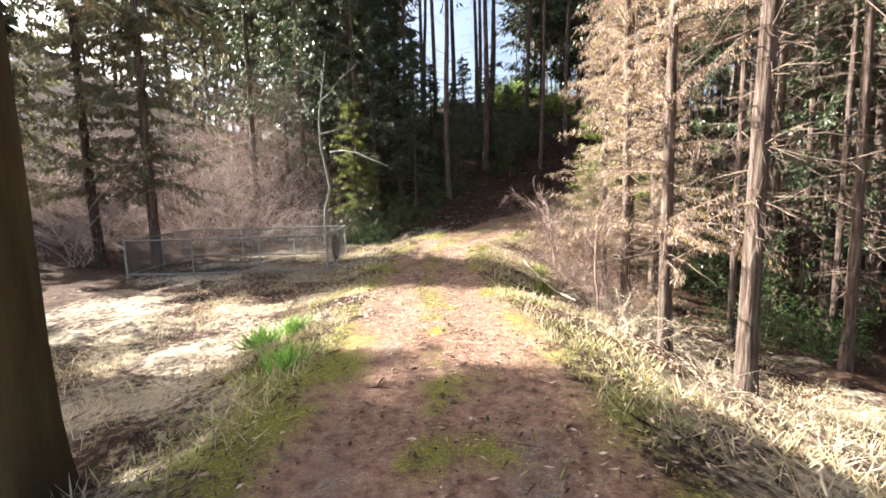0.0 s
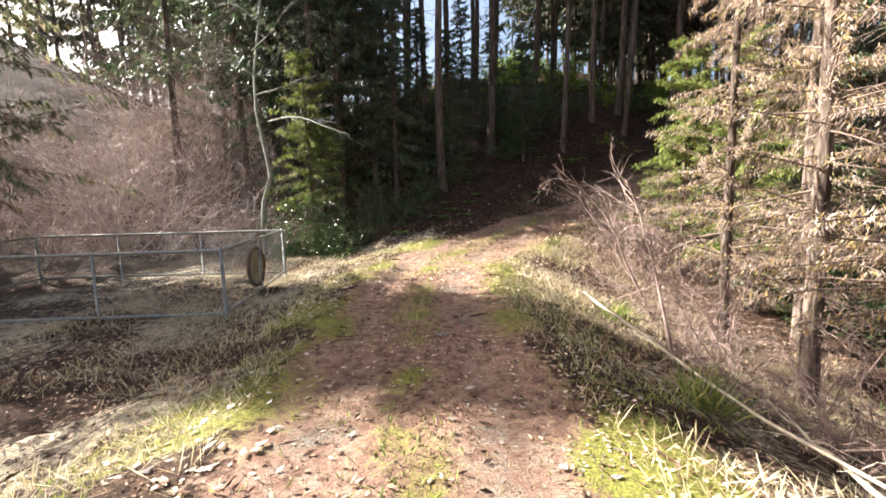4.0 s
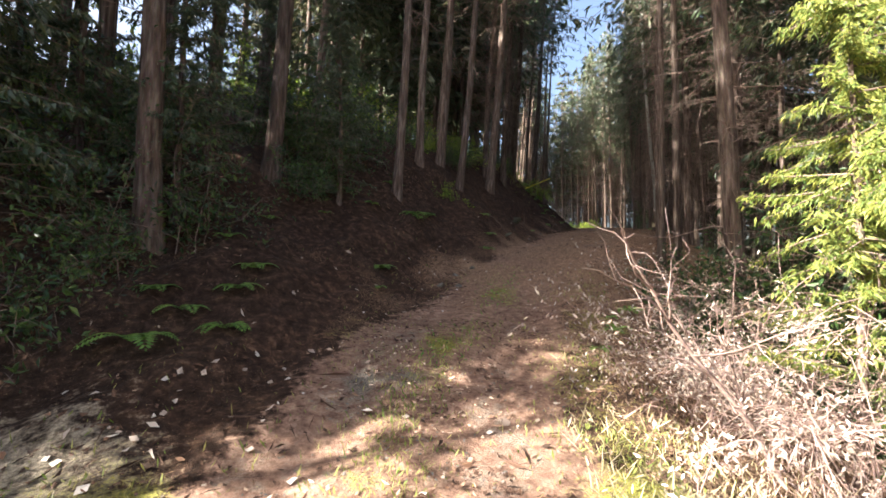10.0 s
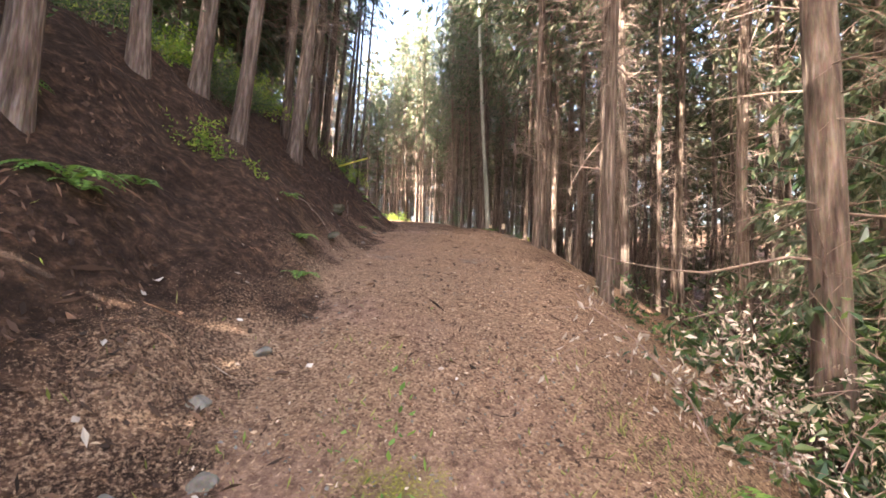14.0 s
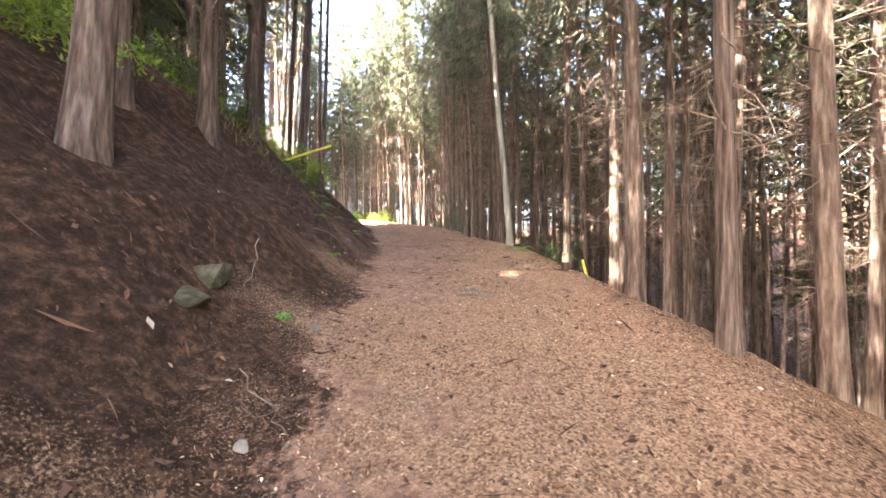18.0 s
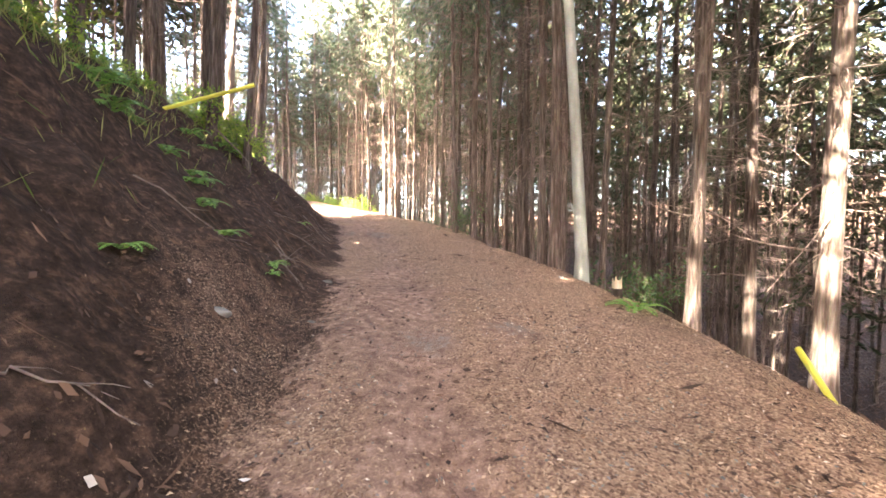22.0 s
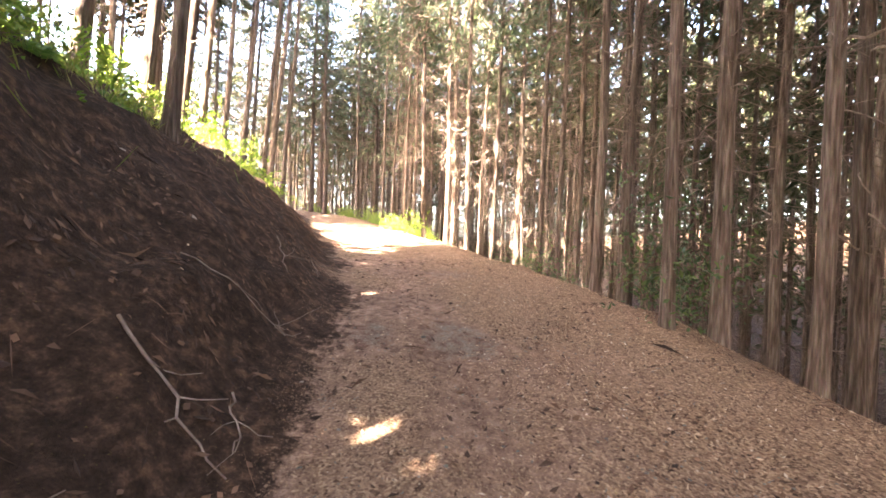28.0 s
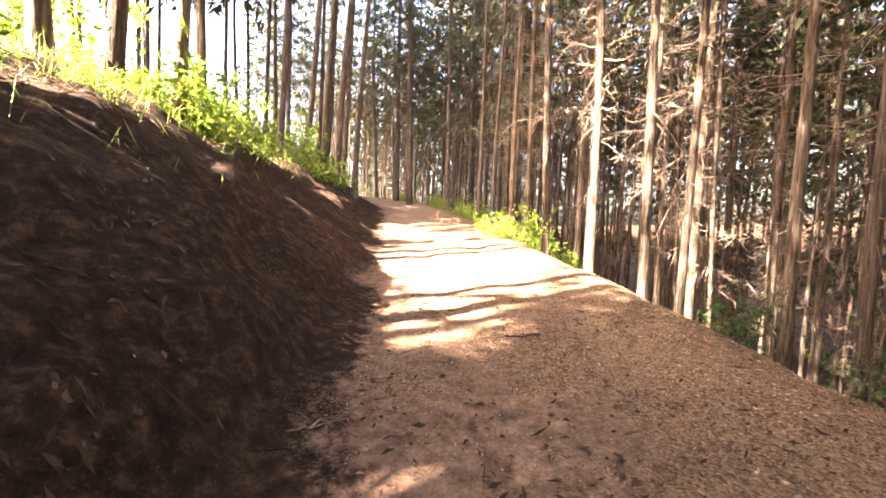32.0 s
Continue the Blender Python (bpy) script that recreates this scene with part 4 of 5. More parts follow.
# ---- shrubs ----
def shrub(name, label, seed, H, stems, twig, wood, leaves=None, leaf=None, spread_=0.6, arch=0.12, group="", twig_w=0.006):
    """Many stems from one root that fork into fine twigs, with or without leaves."""
    rg = np.random.default_rng(seed)
    root = thing(name, label, "shrub", group)
    tw, lf = [], []
    for k in range(stems):
        a = rg.uniform(0, 2 * np.pi)
        st = wander(rg, (rg.normal() * 0.12, rg.normal() * 0.12, -0.05), (np.cos(a) * spread_, np.sin(a) * spread_, 1), H * rg.uniform(0.6, 1.1), 8, 0.2, arch)
        t = Tubes()
        t.add(st, 0.0075 * H / 2, 0.0025, 4)
        t.object("stem", wood, root)
        for _ in range(twig):
            q = rg.integers(2, 8)
            b = wander(rg, st[q - 1], unit(st[q] - st[q - 1]) * 0.6 + rg.normal(size=3) * 0.7, H * rg.uniform(0.12, 0.42), 5, 0.35, arch)
            way = np.diff(b, axis=0)
            tw.append(blades(b[:-1] - way * 0.06, way, np.cross(way, spread(rg, 4)), np.linalg.norm(way, axis=1) * 1.15, np.full(4, twig_w), 0.0))
            if leaves:
                n = leaves[0]
                i = rg.integers(1, 5, n)
                base = b[i] + rg.normal(size=(n, 3)) * 0.05
                way = unit(rg.normal(size=(n, 3)) + np.array([0, 0, leaves[3]]))
                L = leaves[1] * rg.uniform(0.6, 1.4, n)
                lf.append(blades(base, way, np.cross(way, spread(rg, n)), L, L * leaves[2], 0.12))
    tagged(blade_object("twig_tangle", np.concatenate(tw), wood, root), kind="stuff")
    if leaves:
        tagged(blade_object("foliage", np.concatenate(lf), leaf, root), kind="stuff")
    return root


bare = [shrub("bare_shrub", "tangled leafless shrub of pinkish-brown twigs", 51, 2.2, 9, 26, mat_twig, group="bare shrubs"),
        shrub("bare_shrub", "tangled leafless shrub of pinkish-brown twigs", 52, 2.4, 10, 30, mat_twig, spread_=0.9, arch=0.2, group="bare shrubs")]
straw = [shrub("dry_shrub", "dry straw-coloured shrub with arching stems", 53, 1.6, 12, 16, mat_straw, spread_=1.0, arch=0.22, group="dry shrubs")]
withered = [shrub("withered_shrub", "leafless shrub hung with bleached withered leaves", 54, 1.9, 10, 22, mat_twig, (6, 0.06, 0.4, -0.9), mat_pale_leaf, 0.9, 0.2)]
ever = [shrub("evergreen_shrub", "evergreen shrub with dark glossy leaves", 55, 1.4, 8, 16, mat_dead, (9, 0.085, 0.42, 0.2), mat_leaf, 0.7, 0.1, "evergreen shrubs"),
        shrub("evergreen_shrub", "evergreen shrub with dark glossy leaves", 56, 2.4, 8, 22, mat_dead, (9, 0.09, 0.42, 0.2), mat_leaf, 0.5, 0.08, "evergreen shrubs")]
bright = [shrub("leafy_sapling", "sapling with bright yellow-green leaves lit by the sun", 57, 1.5, 7, 16, mat_dead, (8, 0.11, 0.4, 0.2), mat_leaf_bright, 0.7, 0.12, "sunlit saplings")]
vine = [shrub("vine_thicket", "thicket of bare brown vines and thin stems on the slope", 58, 3.6, 14, 30, mat_vine, spread_=0.5, arch=0.1, group="vine thickets"),
        shrub("vine_thicket", "thicket of bare brown vines and thin stems on the slope", 59, 3.0, 14, 30, mat_vine, (3, 0.032, 0.45, -0.5), mat_dead_leaf, 0.7, 0.2, "vine thickets")]
protos += bare + straw + withered + ever + bright + vine

brush = [shrub("brush_heap", "low heap of dead cedar twigs and brown fronds on the ground", 71, 0.62, 12, 16, mat_dead, (7, 0.05, 0.2, -0.3), mat_crumb, 1.7, 0.3, "brush heaps", 0.005),
         shrub("brush_heap", "low heap of pale dry stems and twigs on the ground", 72, 0.5, 12, 14, mat_straw, (5, 0.05, 0.14, 0.1), mat_debris, 1.9, 0.3, "brush heaps", 0.005)]
protos += brush

sr = random.Random(9)


def scatter(kinds, spots, lo=0.85, hi=1.15):
    for k, (x, y, size) in enumerate(spots):
        put(kinds[k % len(kinds)], standing(x, y, sr.uniform(0, 6.28), size * sr.uniform(lo, hi), (0, 0), 0.02))


scatter(bare, [(4.0, 14.6, 0.75), (4.3, 15.4, 0.8), (3.7, 12.9, 0.8), (3.5, 11.2, 0.8), (5.2, 14.6, 1.1), (4.2, 12.2, 1.0), (3.3, 8.6, 0.95), (3.3, 10.0, 1.0), (3.9, 11.6, 1.1), (4.1, 12.9, 1.05), (4.6, 13.8, 1.1), (4.9, 14.9, 1.0), (5.3, 15.5, 0.95), (4.4, 11.0, 1.2), (3.0, 7.2, 0.8), (4.9, 12.4, 1.1), (5.8, 15.2, 1.0), (3.8, 9.4, 1.0), (3.5, 13.8, 0.6)])
scatter(straw, [(2.6, 5.6, 0.7), (2.9, 6.6, 0.85), (2.9, 8.0, 0.8), (3.0, 9.5, 0.7), (3.4, 7.4, 1.0), (3.0, 4.4, 0.6), (3.4, 3.4, 0.5), (-4.8, 9.6, 0.4), (3.6, 5.4, 0.7), (3.4, 12.0, 0.5)])
scatter(withered, [(4.15, 15.5, 1.1), (4.6, 16.1, 0.85), (7.3, 16.9, 0.95), (6.5, 15.9, 1.0), (5.2, 15.9, 0.9), (8.3, 17.1, 0.8)])
thickets = [(-12 + 1.35 * k + sr.uniform(-0.4, 0.4), 18.4 + 1.9 * r + 0.07 * (12 - 1.35 * k) + sr.uniform(-0.5, 0.5), 1.45 + 0.13 * r) for r in range(5) for k in range(6)]
scatter(vine, [(x, y, size if x < -7.5 or y + 0.39 * x > 20.5 else 0.8) for x, y, size in thickets], 1.0, 1.3)
scatter(vine, [(-13 - 2.2 * k + sr.uniform(-0.5, 0.5), 14.5 + 2.4 * r + sr.uniform(-0.6, 0.6), 1.2) for r in range(5) for k in range(4)], 0.9, 1.4)
scatter(ever, [(-2.6, 17.8, 1.0), (-2.0, 18.6, 0.8), (-3.2, 18.4, 0.9), (-1.4, 19.0, 0.9), (-0.6, 19.6, 0.8), (0.2, 20.0, 0.7), (-4.4, 18.2, 0.6), (-3.4, 18.6, 1.0), (-3.9, 18.3, 0.9), (-2.9, 18.7, 1.1)])
scatter(ever, band(46, 17, 25, -13, -3.4, 0.6, 1.1, 1))
scatter(ever, band(26, 24, 36, -7, -3.6, 0.3, 0.7, 2))
scatter(ever, band(16, 20.5, 24.2, 3.2, 6.4, 0.9, 1.4, 3))
scatter(ever, [(9.0, 9.4, 1.0), (8.2, 10.2, 1.1), (9.8, 10.6, 1.1), (7.6, 9.6, 0.8), (23.9, 22.6, 1.0), (29.0, 27.6, 0.9), (35.6, 31.6, 1.0), (33.0, 29.5, 0.9)])
scatter(bright, band(40, 36, 56, -6.5, -3.1, 0.4, 0.9, 4))
scatter(bright, band(24, 56, 74, 2.5, 4.8, 0.5, 1.05, 5))
scatter(bright, band(34, 52, 78, -9, -2.0, 0.8, 1.9, 6))
scatter(bright, band(30, 18, 34, -17, -8, 0.9, 1.9, 7))
scatter(bright, band(12, 27, 35, -5.6, -4.0, 0.5, 0.9, 8))
scatter(bright, [(22.9, 31.5, 0.9), (23.5, 31.8, 0.9), (7.6, 22.9, 0.5)])


scatter(brush, [(-2.1, 3.5, 1.1), (-1.75, 3.0, 1.0), (-1.5, 2.5, 0.9), (-2.6, 4.2, 1.0), (-1.9, 4.9, 0.8), (-3.2, 5.6, 0.9), (-1.6, 5.9, 0.7), (-2.9, 7.3, 0.9), (-4.4, 6.6, 0.9), (-1.9, 8.0, 0.7), (-3.6, 9.2, 0.9), (-5.2, 8.6, 1.0), (-2.3, 10.4, 0.8),
                (-6.4, 10.4, 1.0), (-4.4, 11.2, 0.9), (2.3, 3.2, 0.8), (2.8, 4.2, 1.0), (2.2, 5.2, 0.7), (2.6, 6.4, 0.9), (2.1, 7.6, 0.7), (1.9, 9.4, 0.6), (2.3, 10.8, 0.8), (2.4, 12.4, 0.8), (2.9, 13.6, 0.8), (-2.6, 12.6, 0.8), (-2.4, 14.4, 0.7), (3.4, 2.6, 1.0), (-5.8, 12.0, 0.8)])


def slender_tree():
    rg = np.random.default_rng(3)
    root = thing("slender_tree", "slender leafless tree with a crooked pale trunk and long bare branches", "tree")
    z0, up = float(height(-5.1, 18.6)), float(rise(-5.1, 18.6))
    line = np.array([(-5.0, 18.5, z0 - 0.1), (-5.05, 18.6, z0 + 0.8), (-5.0, 18.65, z0 + 1.6), (-4.75, 18.7, z0 + 2.4), (-4.9, 18.8, z0 + 3.2), (-5.15, 19.0, z0 + 4.4), (-5.2, 19.2, z0 + 5.6), (-5.0, 19.3, z0 + 7.0), (-4.8, 19.4, z0 + 8.5)])
    t = Tubes()
    t.add(line, 0.085, 0.025, 9, ridge=0.03, seed=2)
    t.object("trunk", mat_bark_pale, root)
    for a, way, L in (((-4.7, 18.75, 2.4), (3.3, -2.5, -0.35), 4.3), ((-5.1, 18.9, 3.2), (1.0, -0.4, 0.3), 2.2), ((-5.1, 19.0, 3.8), (-1.2, -0.3, 0.7), 2.6), ((-5.2, 19.2, 4.6), (1.3, -0.2, 0.8), 2.4), ((-5.0, 19.3, 5.5), (-1, 0.2, 0.8), 2.0)):
        b = wander(rg, np.array(a) + (0, 0, up), way, L, 9, 0.13, 0.0)
        t = Tubes()
        t.add(b, 0.028, 0.006, 5)
        for _ in range(9):
            q = rg.integers(3, 9)
            t.add(wander(rg, b[q - 1], unit(b[q] - b[q - 1]) + rg.normal(size=3) * 0.5, rg.uniform(0.4, 1.0), 5, 0.2), 0.009, 0.003, 3)
        tagged(t.object("branch", mat_bark_pale, root), "bare pale branch", kind="stuff")


slender_tree()


def bare_sapling(x, y, top, seed, label):
    rg = np.random.default_rng(seed)
    root = thing("bare_sapling", label, "sapling")
    z = float(height(x, y))
    line = wander(rg, (x, y, z - 0.05), (top[0], top[1], 1.0), top[2], 9, 0.12)
    t = Tubes()
    t.add(line, 0.026, 0.008, 7)
    t.object("trunk", mat_twig, root)
    for k in range(9):
        q = rg.integers(3, 9)
        b = wander(rg, line[q - 1], unit(line[q] - line[q - 1]) + rg.normal(size=3) * 0.6, rg.uniform(0.6, 1.5), 7, 0.2)
        t = Tubes()
        t.add(b, 0.010, 0.003, 4)
        for _ in range(6):
            i = rg.integers(2, 7)
            t.add(wander(rg, b[i - 1], unit(b[i] - b[i - 1]) + rg.normal(size=3) * 0.6, rg.uniform(0.2, 0.6), 4, 0.25), 0.005, 0.002, 3)
        tagged(t.object("branch", mat_twig, root), kind="stuff")


for args in ((4.1, 12.9, (-0.4, 0.15, 3.6), 5), (3.2, 10.9, (-0.2, -0.1, 3.0), 6), (4.4, 14.9, (-0.3, 0.3, 2.6), 7), (2.9, 7.4, (0.2, 0.3, 2.2), 8)):
    bare_sapling(*args, "leafless sapling with a pale forked stem beside the track")


# ---- fence round the hollow, and the round board on it ----
def fence():
    root = thing("chain_link_fence", "low chain-link fence with grey galvanised posts and rails", "fence")
    corner = [(-9.4, 12.45), (-3.33, 12.28), (-3.58, 15.9), (-9.6, 16.15)]
    H, net = 1.12, Tubes()
    for k in range(4):
        a, b = np.array(corner[k]), np.array(corner[(k + 1) % 4])
        n = max(2, round(np.linalg.norm(b - a) / 1.75))
        za, zb = float(height(*a)), float(height(*b))
        for q in range(n):
            p = a + (b - a) * q / n
            t = Tubes()
            z = float(height(*p))
            top = za + (zb - za) * q / n + H
            t.add([(*p, z - 0.15), (*p, top + (0.04 if q == 0 else 0))], 0.03 if q == 0 else 0.022, 0.03 if q == 0 else 0.022, 10, cap=True)
            t.object("post", mat_steel, root)
        for h, name in ((H, "top_rail"), (0.10, "bottom_rail")):
            t = Tubes()
            t.add([(*a, za + h), (*b, zb + h)], 0.026, 0.026, 8)
            t.object(name, mat_steel, root)
        L = np.linalg.norm(b - a)
        for u in np.arange(-H, L, 0.075):
            for sgn in (0, 1):
                u0, u1 = (u, u + H) if sgn == 0 else (u + H, u)
                lo, hi = (0.10, H)
                w0, w1 = (u0, u1)
                h0, h1 = lo, hi
                if w0 != w1:
                    for lim in (0.0, L):
                        if (w0 - lim) * (w1 - lim) < 0:
                            hm = h0 + (h1 - h0) * (lim - w0) / (w1 - w0)
                            if (w0 < 0) or (w0 > L):
                                w0, h0 = lim, hm
                            else:
                                w1, h1 = lim, hm
                if min(w0, w1) < -1e-6 or max(w0, w1) > L + 1e-6:
                    continue
                p, q = a + (b - a) * w0 / L, a + (b - a) * w1 / L
                net.add([(*p, za + (zb - za) * w0 / L + h0), (*q, za + (zb - za) * w1 / L + h1)], 0.0028, 0.0028, 3)
    tagged(net.object("wire_net", mat_wire, root, smooth=False), "diamond wire mesh")


fence()


def round_board():
    root = thing("round_board", "round weathered board with a dark rim, hung on the fence", "sign")
    c, R = np.array((-3.50, 13.97, float(height(-3.5, 13.97)) + 0.50)), 0.37
    a = np.linspace(0, 2 * np.pi, 41)
    t = Tubes()
    t.add([c + (-0.02, 0, 0), c + (0.02, 0, 0)], R, R, 36, cap=True)
    t.object("board", mat_board, root, smooth=False)
    t = Tubes()
    t.add(np.stack([np.full(41, c[0] + 0.015), c[1] + R * np.cos(a), c[2] + R * np.sin(a)], 1), 0.04, 0.04, 8)
    t.object("rim", mat_rim, root, "dark brown rim")
    for k, (dz, w, h) in enumerate(((0.09, 0.10, 0.05), (0.0, 0.16, 0.05), (-0.09, 0.12, 0.05))):
        for j in (-1, 1):
            y0 = c[1] + j * w * 0.55
            v = [(c[0] + 0.0255, y0 + p * w * 0.4, c[2] + dz + q * h * 0.5) for p, q in ((-1, -1), (1, -1), (1, 1), (-1, 1))]
            v += [(c[0] + 0.021, y, z) for _, y, z in v]
            mesh_object("faded_mark", v, [(0, 1, 2, 3), (0, 4, 5, 1), (1, 5, 6, 2), (2, 6, 7, 3), (3, 7, 4, 0)], mat_mark, root)


round_board()


# ---- ferns, stones, sticks ----
def fern(seed, fronds, L):
    rg = np.random.default_rng(seed)
    root = thing("fern", "green fern with arching fronds on the forest floor", "fern", "ferns")
    for k in range(fronds):
        a = k / fronds * 2 * np.pi + rg.uniform(-0.3, 0.3)
        u = np.linspace(0, 1, 15)
        LL = L * rg.uniform(0.7, 1.15)
        r = LL * u * 0.85
        z = LL * (0.75 * u - 0.75 * u**2.2)
        rib = np.stack([r * np.cos(a), r * np.sin(a), z], 1)
        side = np.array([-np.sin(a), np.cos(a), 0])
        w = LL * 0.24 * np.sin(np.pi * np.clip(u * 0.92 + 0.08, 0, 1)) ** 0.7
        v = []
        for sgn in (-1, 1):
            base = rib[1:]
            way = side * sgn + unit(np.gradient(rib, axis=0))[1:] * 0.45 + np.array([0, 0, -0.15])
            v.append(blades(base, way, np.gradient(rib, axis=0)[1:], w[1:] + 0.01, np.full(14, LL * 0.075), 0.05))
        blade_object("frond", np.concatenate(v), mat_fern, root)
    return root


ferns = [fern(61, 7, 0.42), fern(62, 6, 0.34), fern(63, 5, 0.5)]
protos += ferns
scatter(ferns, [(3.93, 20.38, 0.9), (3.52, 19.77, 0.6), (-0.84, 18.4, 1.0), (8.09, 21.85, 0.8), (8.69, 22.61, 0.8), (7.37, 21.15, 0.6), (12.32, 23.72, 0.6), (20.5, 22.85, 1.3), (18.65, 26.85, 0.5), (15.07, 25.07, 0.6), (18.62, 27.5, 0.9), (18.78, 28.0, 0.9),
                (19.14, 28.49, 0.8), (19.19, 30.32, 1.6), (22.64, 29.5, 0.7), (17.03, 26.83, 0.6), (18.87, 27.05, 0.95), (0.4, 18.9, 0.9), (1.4, 19.5, 0.8), (4.6, 16.6, 0.7), (5.4, 16.9, 0.7), (6.6, 17.3, 0.8), (5.9, 17.2, 0.6)])
scatter(ferns, band(40, 37, 54, -4.6, -2.6, 0.6, 1.1, 12))
scatter(ferns, band(16, 17, 24, -4.5, -1.8, 0.5, 0.9, 13))


def rock(seed, x, y, size, mat, flat=0.6, label="grey stone half sunk in the soil"):
    rg = np.random.default_rng(seed)
    bm = bmesh.new()
    bmesh.ops.create_icosphere(bm, subdivisions=3, radius=1)
    ax = unit(rg.normal(size=(9, 3)))
    cut = rg.uniform(0.4, 0.8, 9)
    for v in bm.verts:
        p = np.array(v.co)
        for n, c in zip(ax, cut):
            k = p @ n
            if k > c:
                p = p - n * (k - c) * 0.9
        v.co = Vector(p * (1, 0.75, flat)) * size
    me = bpy.data.meshes.new("stone")
    bm.to_mesh(me)
    bm.free()
    me.materials.append(mat)
    ob = new("stone", me)
    ob.matrix_world = standing(x, y, rg.uniform(0, 6), 1.0, (rg.normal() * 0.15, rg.normal() * 0.15), size * flat * 0.15)
    tagged(ob, label, "stone")


for k, (x, y, size) in enumerate([(-0.11, 11.64, 0.07), (1.26, 12.59, 0.06), (0.34, 10.67, 0.07), (1.44, 12.37, 0.05), (1.2, 11.03, 0.06), (0.05, 10.24, 0.09), (12.52, 23.47, 0.1), (20.11, 27.11, 0.1), (17.49, 26.36, 0.1), (22.07, 23.83, 0.08), (0.51, 15.31, 0.06), (1.62, 14.34, 0.09),
                                  (5.2, 19.75, 0.09), (5.5, 20.2, 0.1), (6.1, 20.35, 0.09), (4.9, 19.9, 0.11), (10.9, 22.7, 0.08), (26.19, 29.68, 0.04), (18.45, 26.17, 0.06), (15.4, 24.6, 0.07)]):
    rock(70 + k, x, y, size, mat_stone)
rock(90, 11.9, 24.15, 0.34, mat_moss_stone, 0.6, "large mossy boulder in the cut bank")
rock(91, 11.55, 23.85, 0.24, mat_moss_stone, 0.45, "mossy stone in the cut bank")
rock(92, 9.56, 22.48, 0.2, mat_moss_stone, 0.35, "flat slab of mossy stone at the foot of the bank")


def stick(a, b, r, mat=None, lift=0.02, crook=0.05, seed=0, twigs=3, label="dry fallen stick on the ground"):
    """A fallen branch that lies along the ground from a to b."""
    rg = np.random.default_rng(seed)
    a, b = np.array(a, float), np.array(b, float)
    u = np.linspace(0, 1, 8)[:, None]
    p = a + (b - a) * u + rg.normal(size=(8, 2)) * crook * np.linalg.norm(b - a) * np.sin(np.pi * u)
    z = height(p[:, 0], p[:, 1]) + lift
    line = np.column_stack([p, z])
    root = thing("fallen_stick", label, "stick")
    t = Tubes()
    t.add(line, r, r * 0.45, 6, cap=True)
    t.object("stick", mat or mat_dead, root)
    for _ in range(twigs):
        q = rg.integers(2, 7)
        t = Tubes()
        t.add(wander(rg, line[q], unit(line[q + 1 if q < 7 else q] - line[q - 1]) + rg.normal(size=3) * (0.6, 0.6, 0.3) + (0, 0, 0.15), rg.uniform(0.15, 0.45), 4, 0.25), r * 0.45, 0.002, 4)
        t.object("side_twig", mat or mat_dead, root)


for k, (a, b, r) in enumerate([((0.57, 16.5), (0.27, 15.41), 0.018), ((0.64, 15.81), (0.46, 15.38), 0.012), ((15.78, 20.55), (13.99, 20.56), 0.025), ((19.78, 27.75), (19.14, 26.76), 0.016), ((23.8, 30.25), (23.87, 29.49), 0.02), ((24.26, 29.95), (23.99, 29.6), 0.014),
                               ((20.02, 27.91), (19.59, 27.22), 0.014), ((19.67, 27.55), (19.43, 27.28), 0.012), ((28.71, 33.06), (29.06, 32.97), 0.02), ((29.96, 33.4), (30.22, 33.31), 0.015), ((11.37, 23.2), (11.09, 22.55), 0.012), ((25.21, 30.51), (25.36, 30.8), 0.01),
                               ((19.6, 27.49), (19.08, 26.74), 0.013), ((-0.8, 12.1), (-0.5, 11.2), 0.012), ((0.9, 11.6), (1.5, 11.1), 0.01), ((13.0, 24.6), (12.3, 24.1), 0.015), ((17.9, 27.9), (18.6, 27.3), 0.016), ((21.0, 28.6), (21.7, 28.2), 0.014),
                               ((26.4, 31.9), (26.0, 31.3), 0.014), ((27.23, 32.09), (26.95, 31.7), 0.01), ((15.6, 25.8), (16.2, 25.5), 0.014), ((9.1, 22.9), (9.7, 22.5), 0.012), ((24.6, 31.0), (25.3, 30.6), 0.012), ((22.0, 29.6), (22.9, 29.3), 0.014)]):
    stick(a, b, r * 0.55, seed=100 + k)
stick((2.55, 12.4), (2.3, 6.9), 0.022, mat_straw, 0.25, 0.01, 140, 4, "long pale fallen pole leaning over the dry shrubs")
stick((1.9, 6.9), (3.4, 9.6), 0.02, mat_straw, 0.2, 0.02, 141, 4, "long pale fallen branch among dry stems")
stick((3.0, 3.2), (2.2, 2.2), 0.02, mat_straw, 0.06, 0.02, 142, 3)


def pole(name, label, a, b, r, mat, category="pole"):
    root = thing(name, label, category)
    t = Tubes()
    t.add([a, b], r, r, 12, cap=True)
    t.object("shaft", mat, root, smooth=True)
    t = Tubes()
    a, b = np.array(a, float), np.array(b, float)
    t.add([b - unit(b - a) * 0.002, b + unit(b - a) * 0.02], r * 1.08, r * 0.9, 12, cap=True)
    t.object("end_cap", mat, root)


pole("yellow_pole", "long yellow plastic marker pole lying on the bank", (20.3, 30.75, 6.55), (21.17, 29.35, 7.15), 0.035, mat_yellow)
pole("yellow_pole", "yellow plastic marker stake leaning at the slope's edge", (19.75, 21.05, float(height(19.75, 21.05)) - 0.1), (20.35, 21.22, 3.2), 0.034, mat_yellow)
stick((20.9, 30.0), (21.3, 29.6), 0.02, None, 0.4, 0.02, 150, 2)


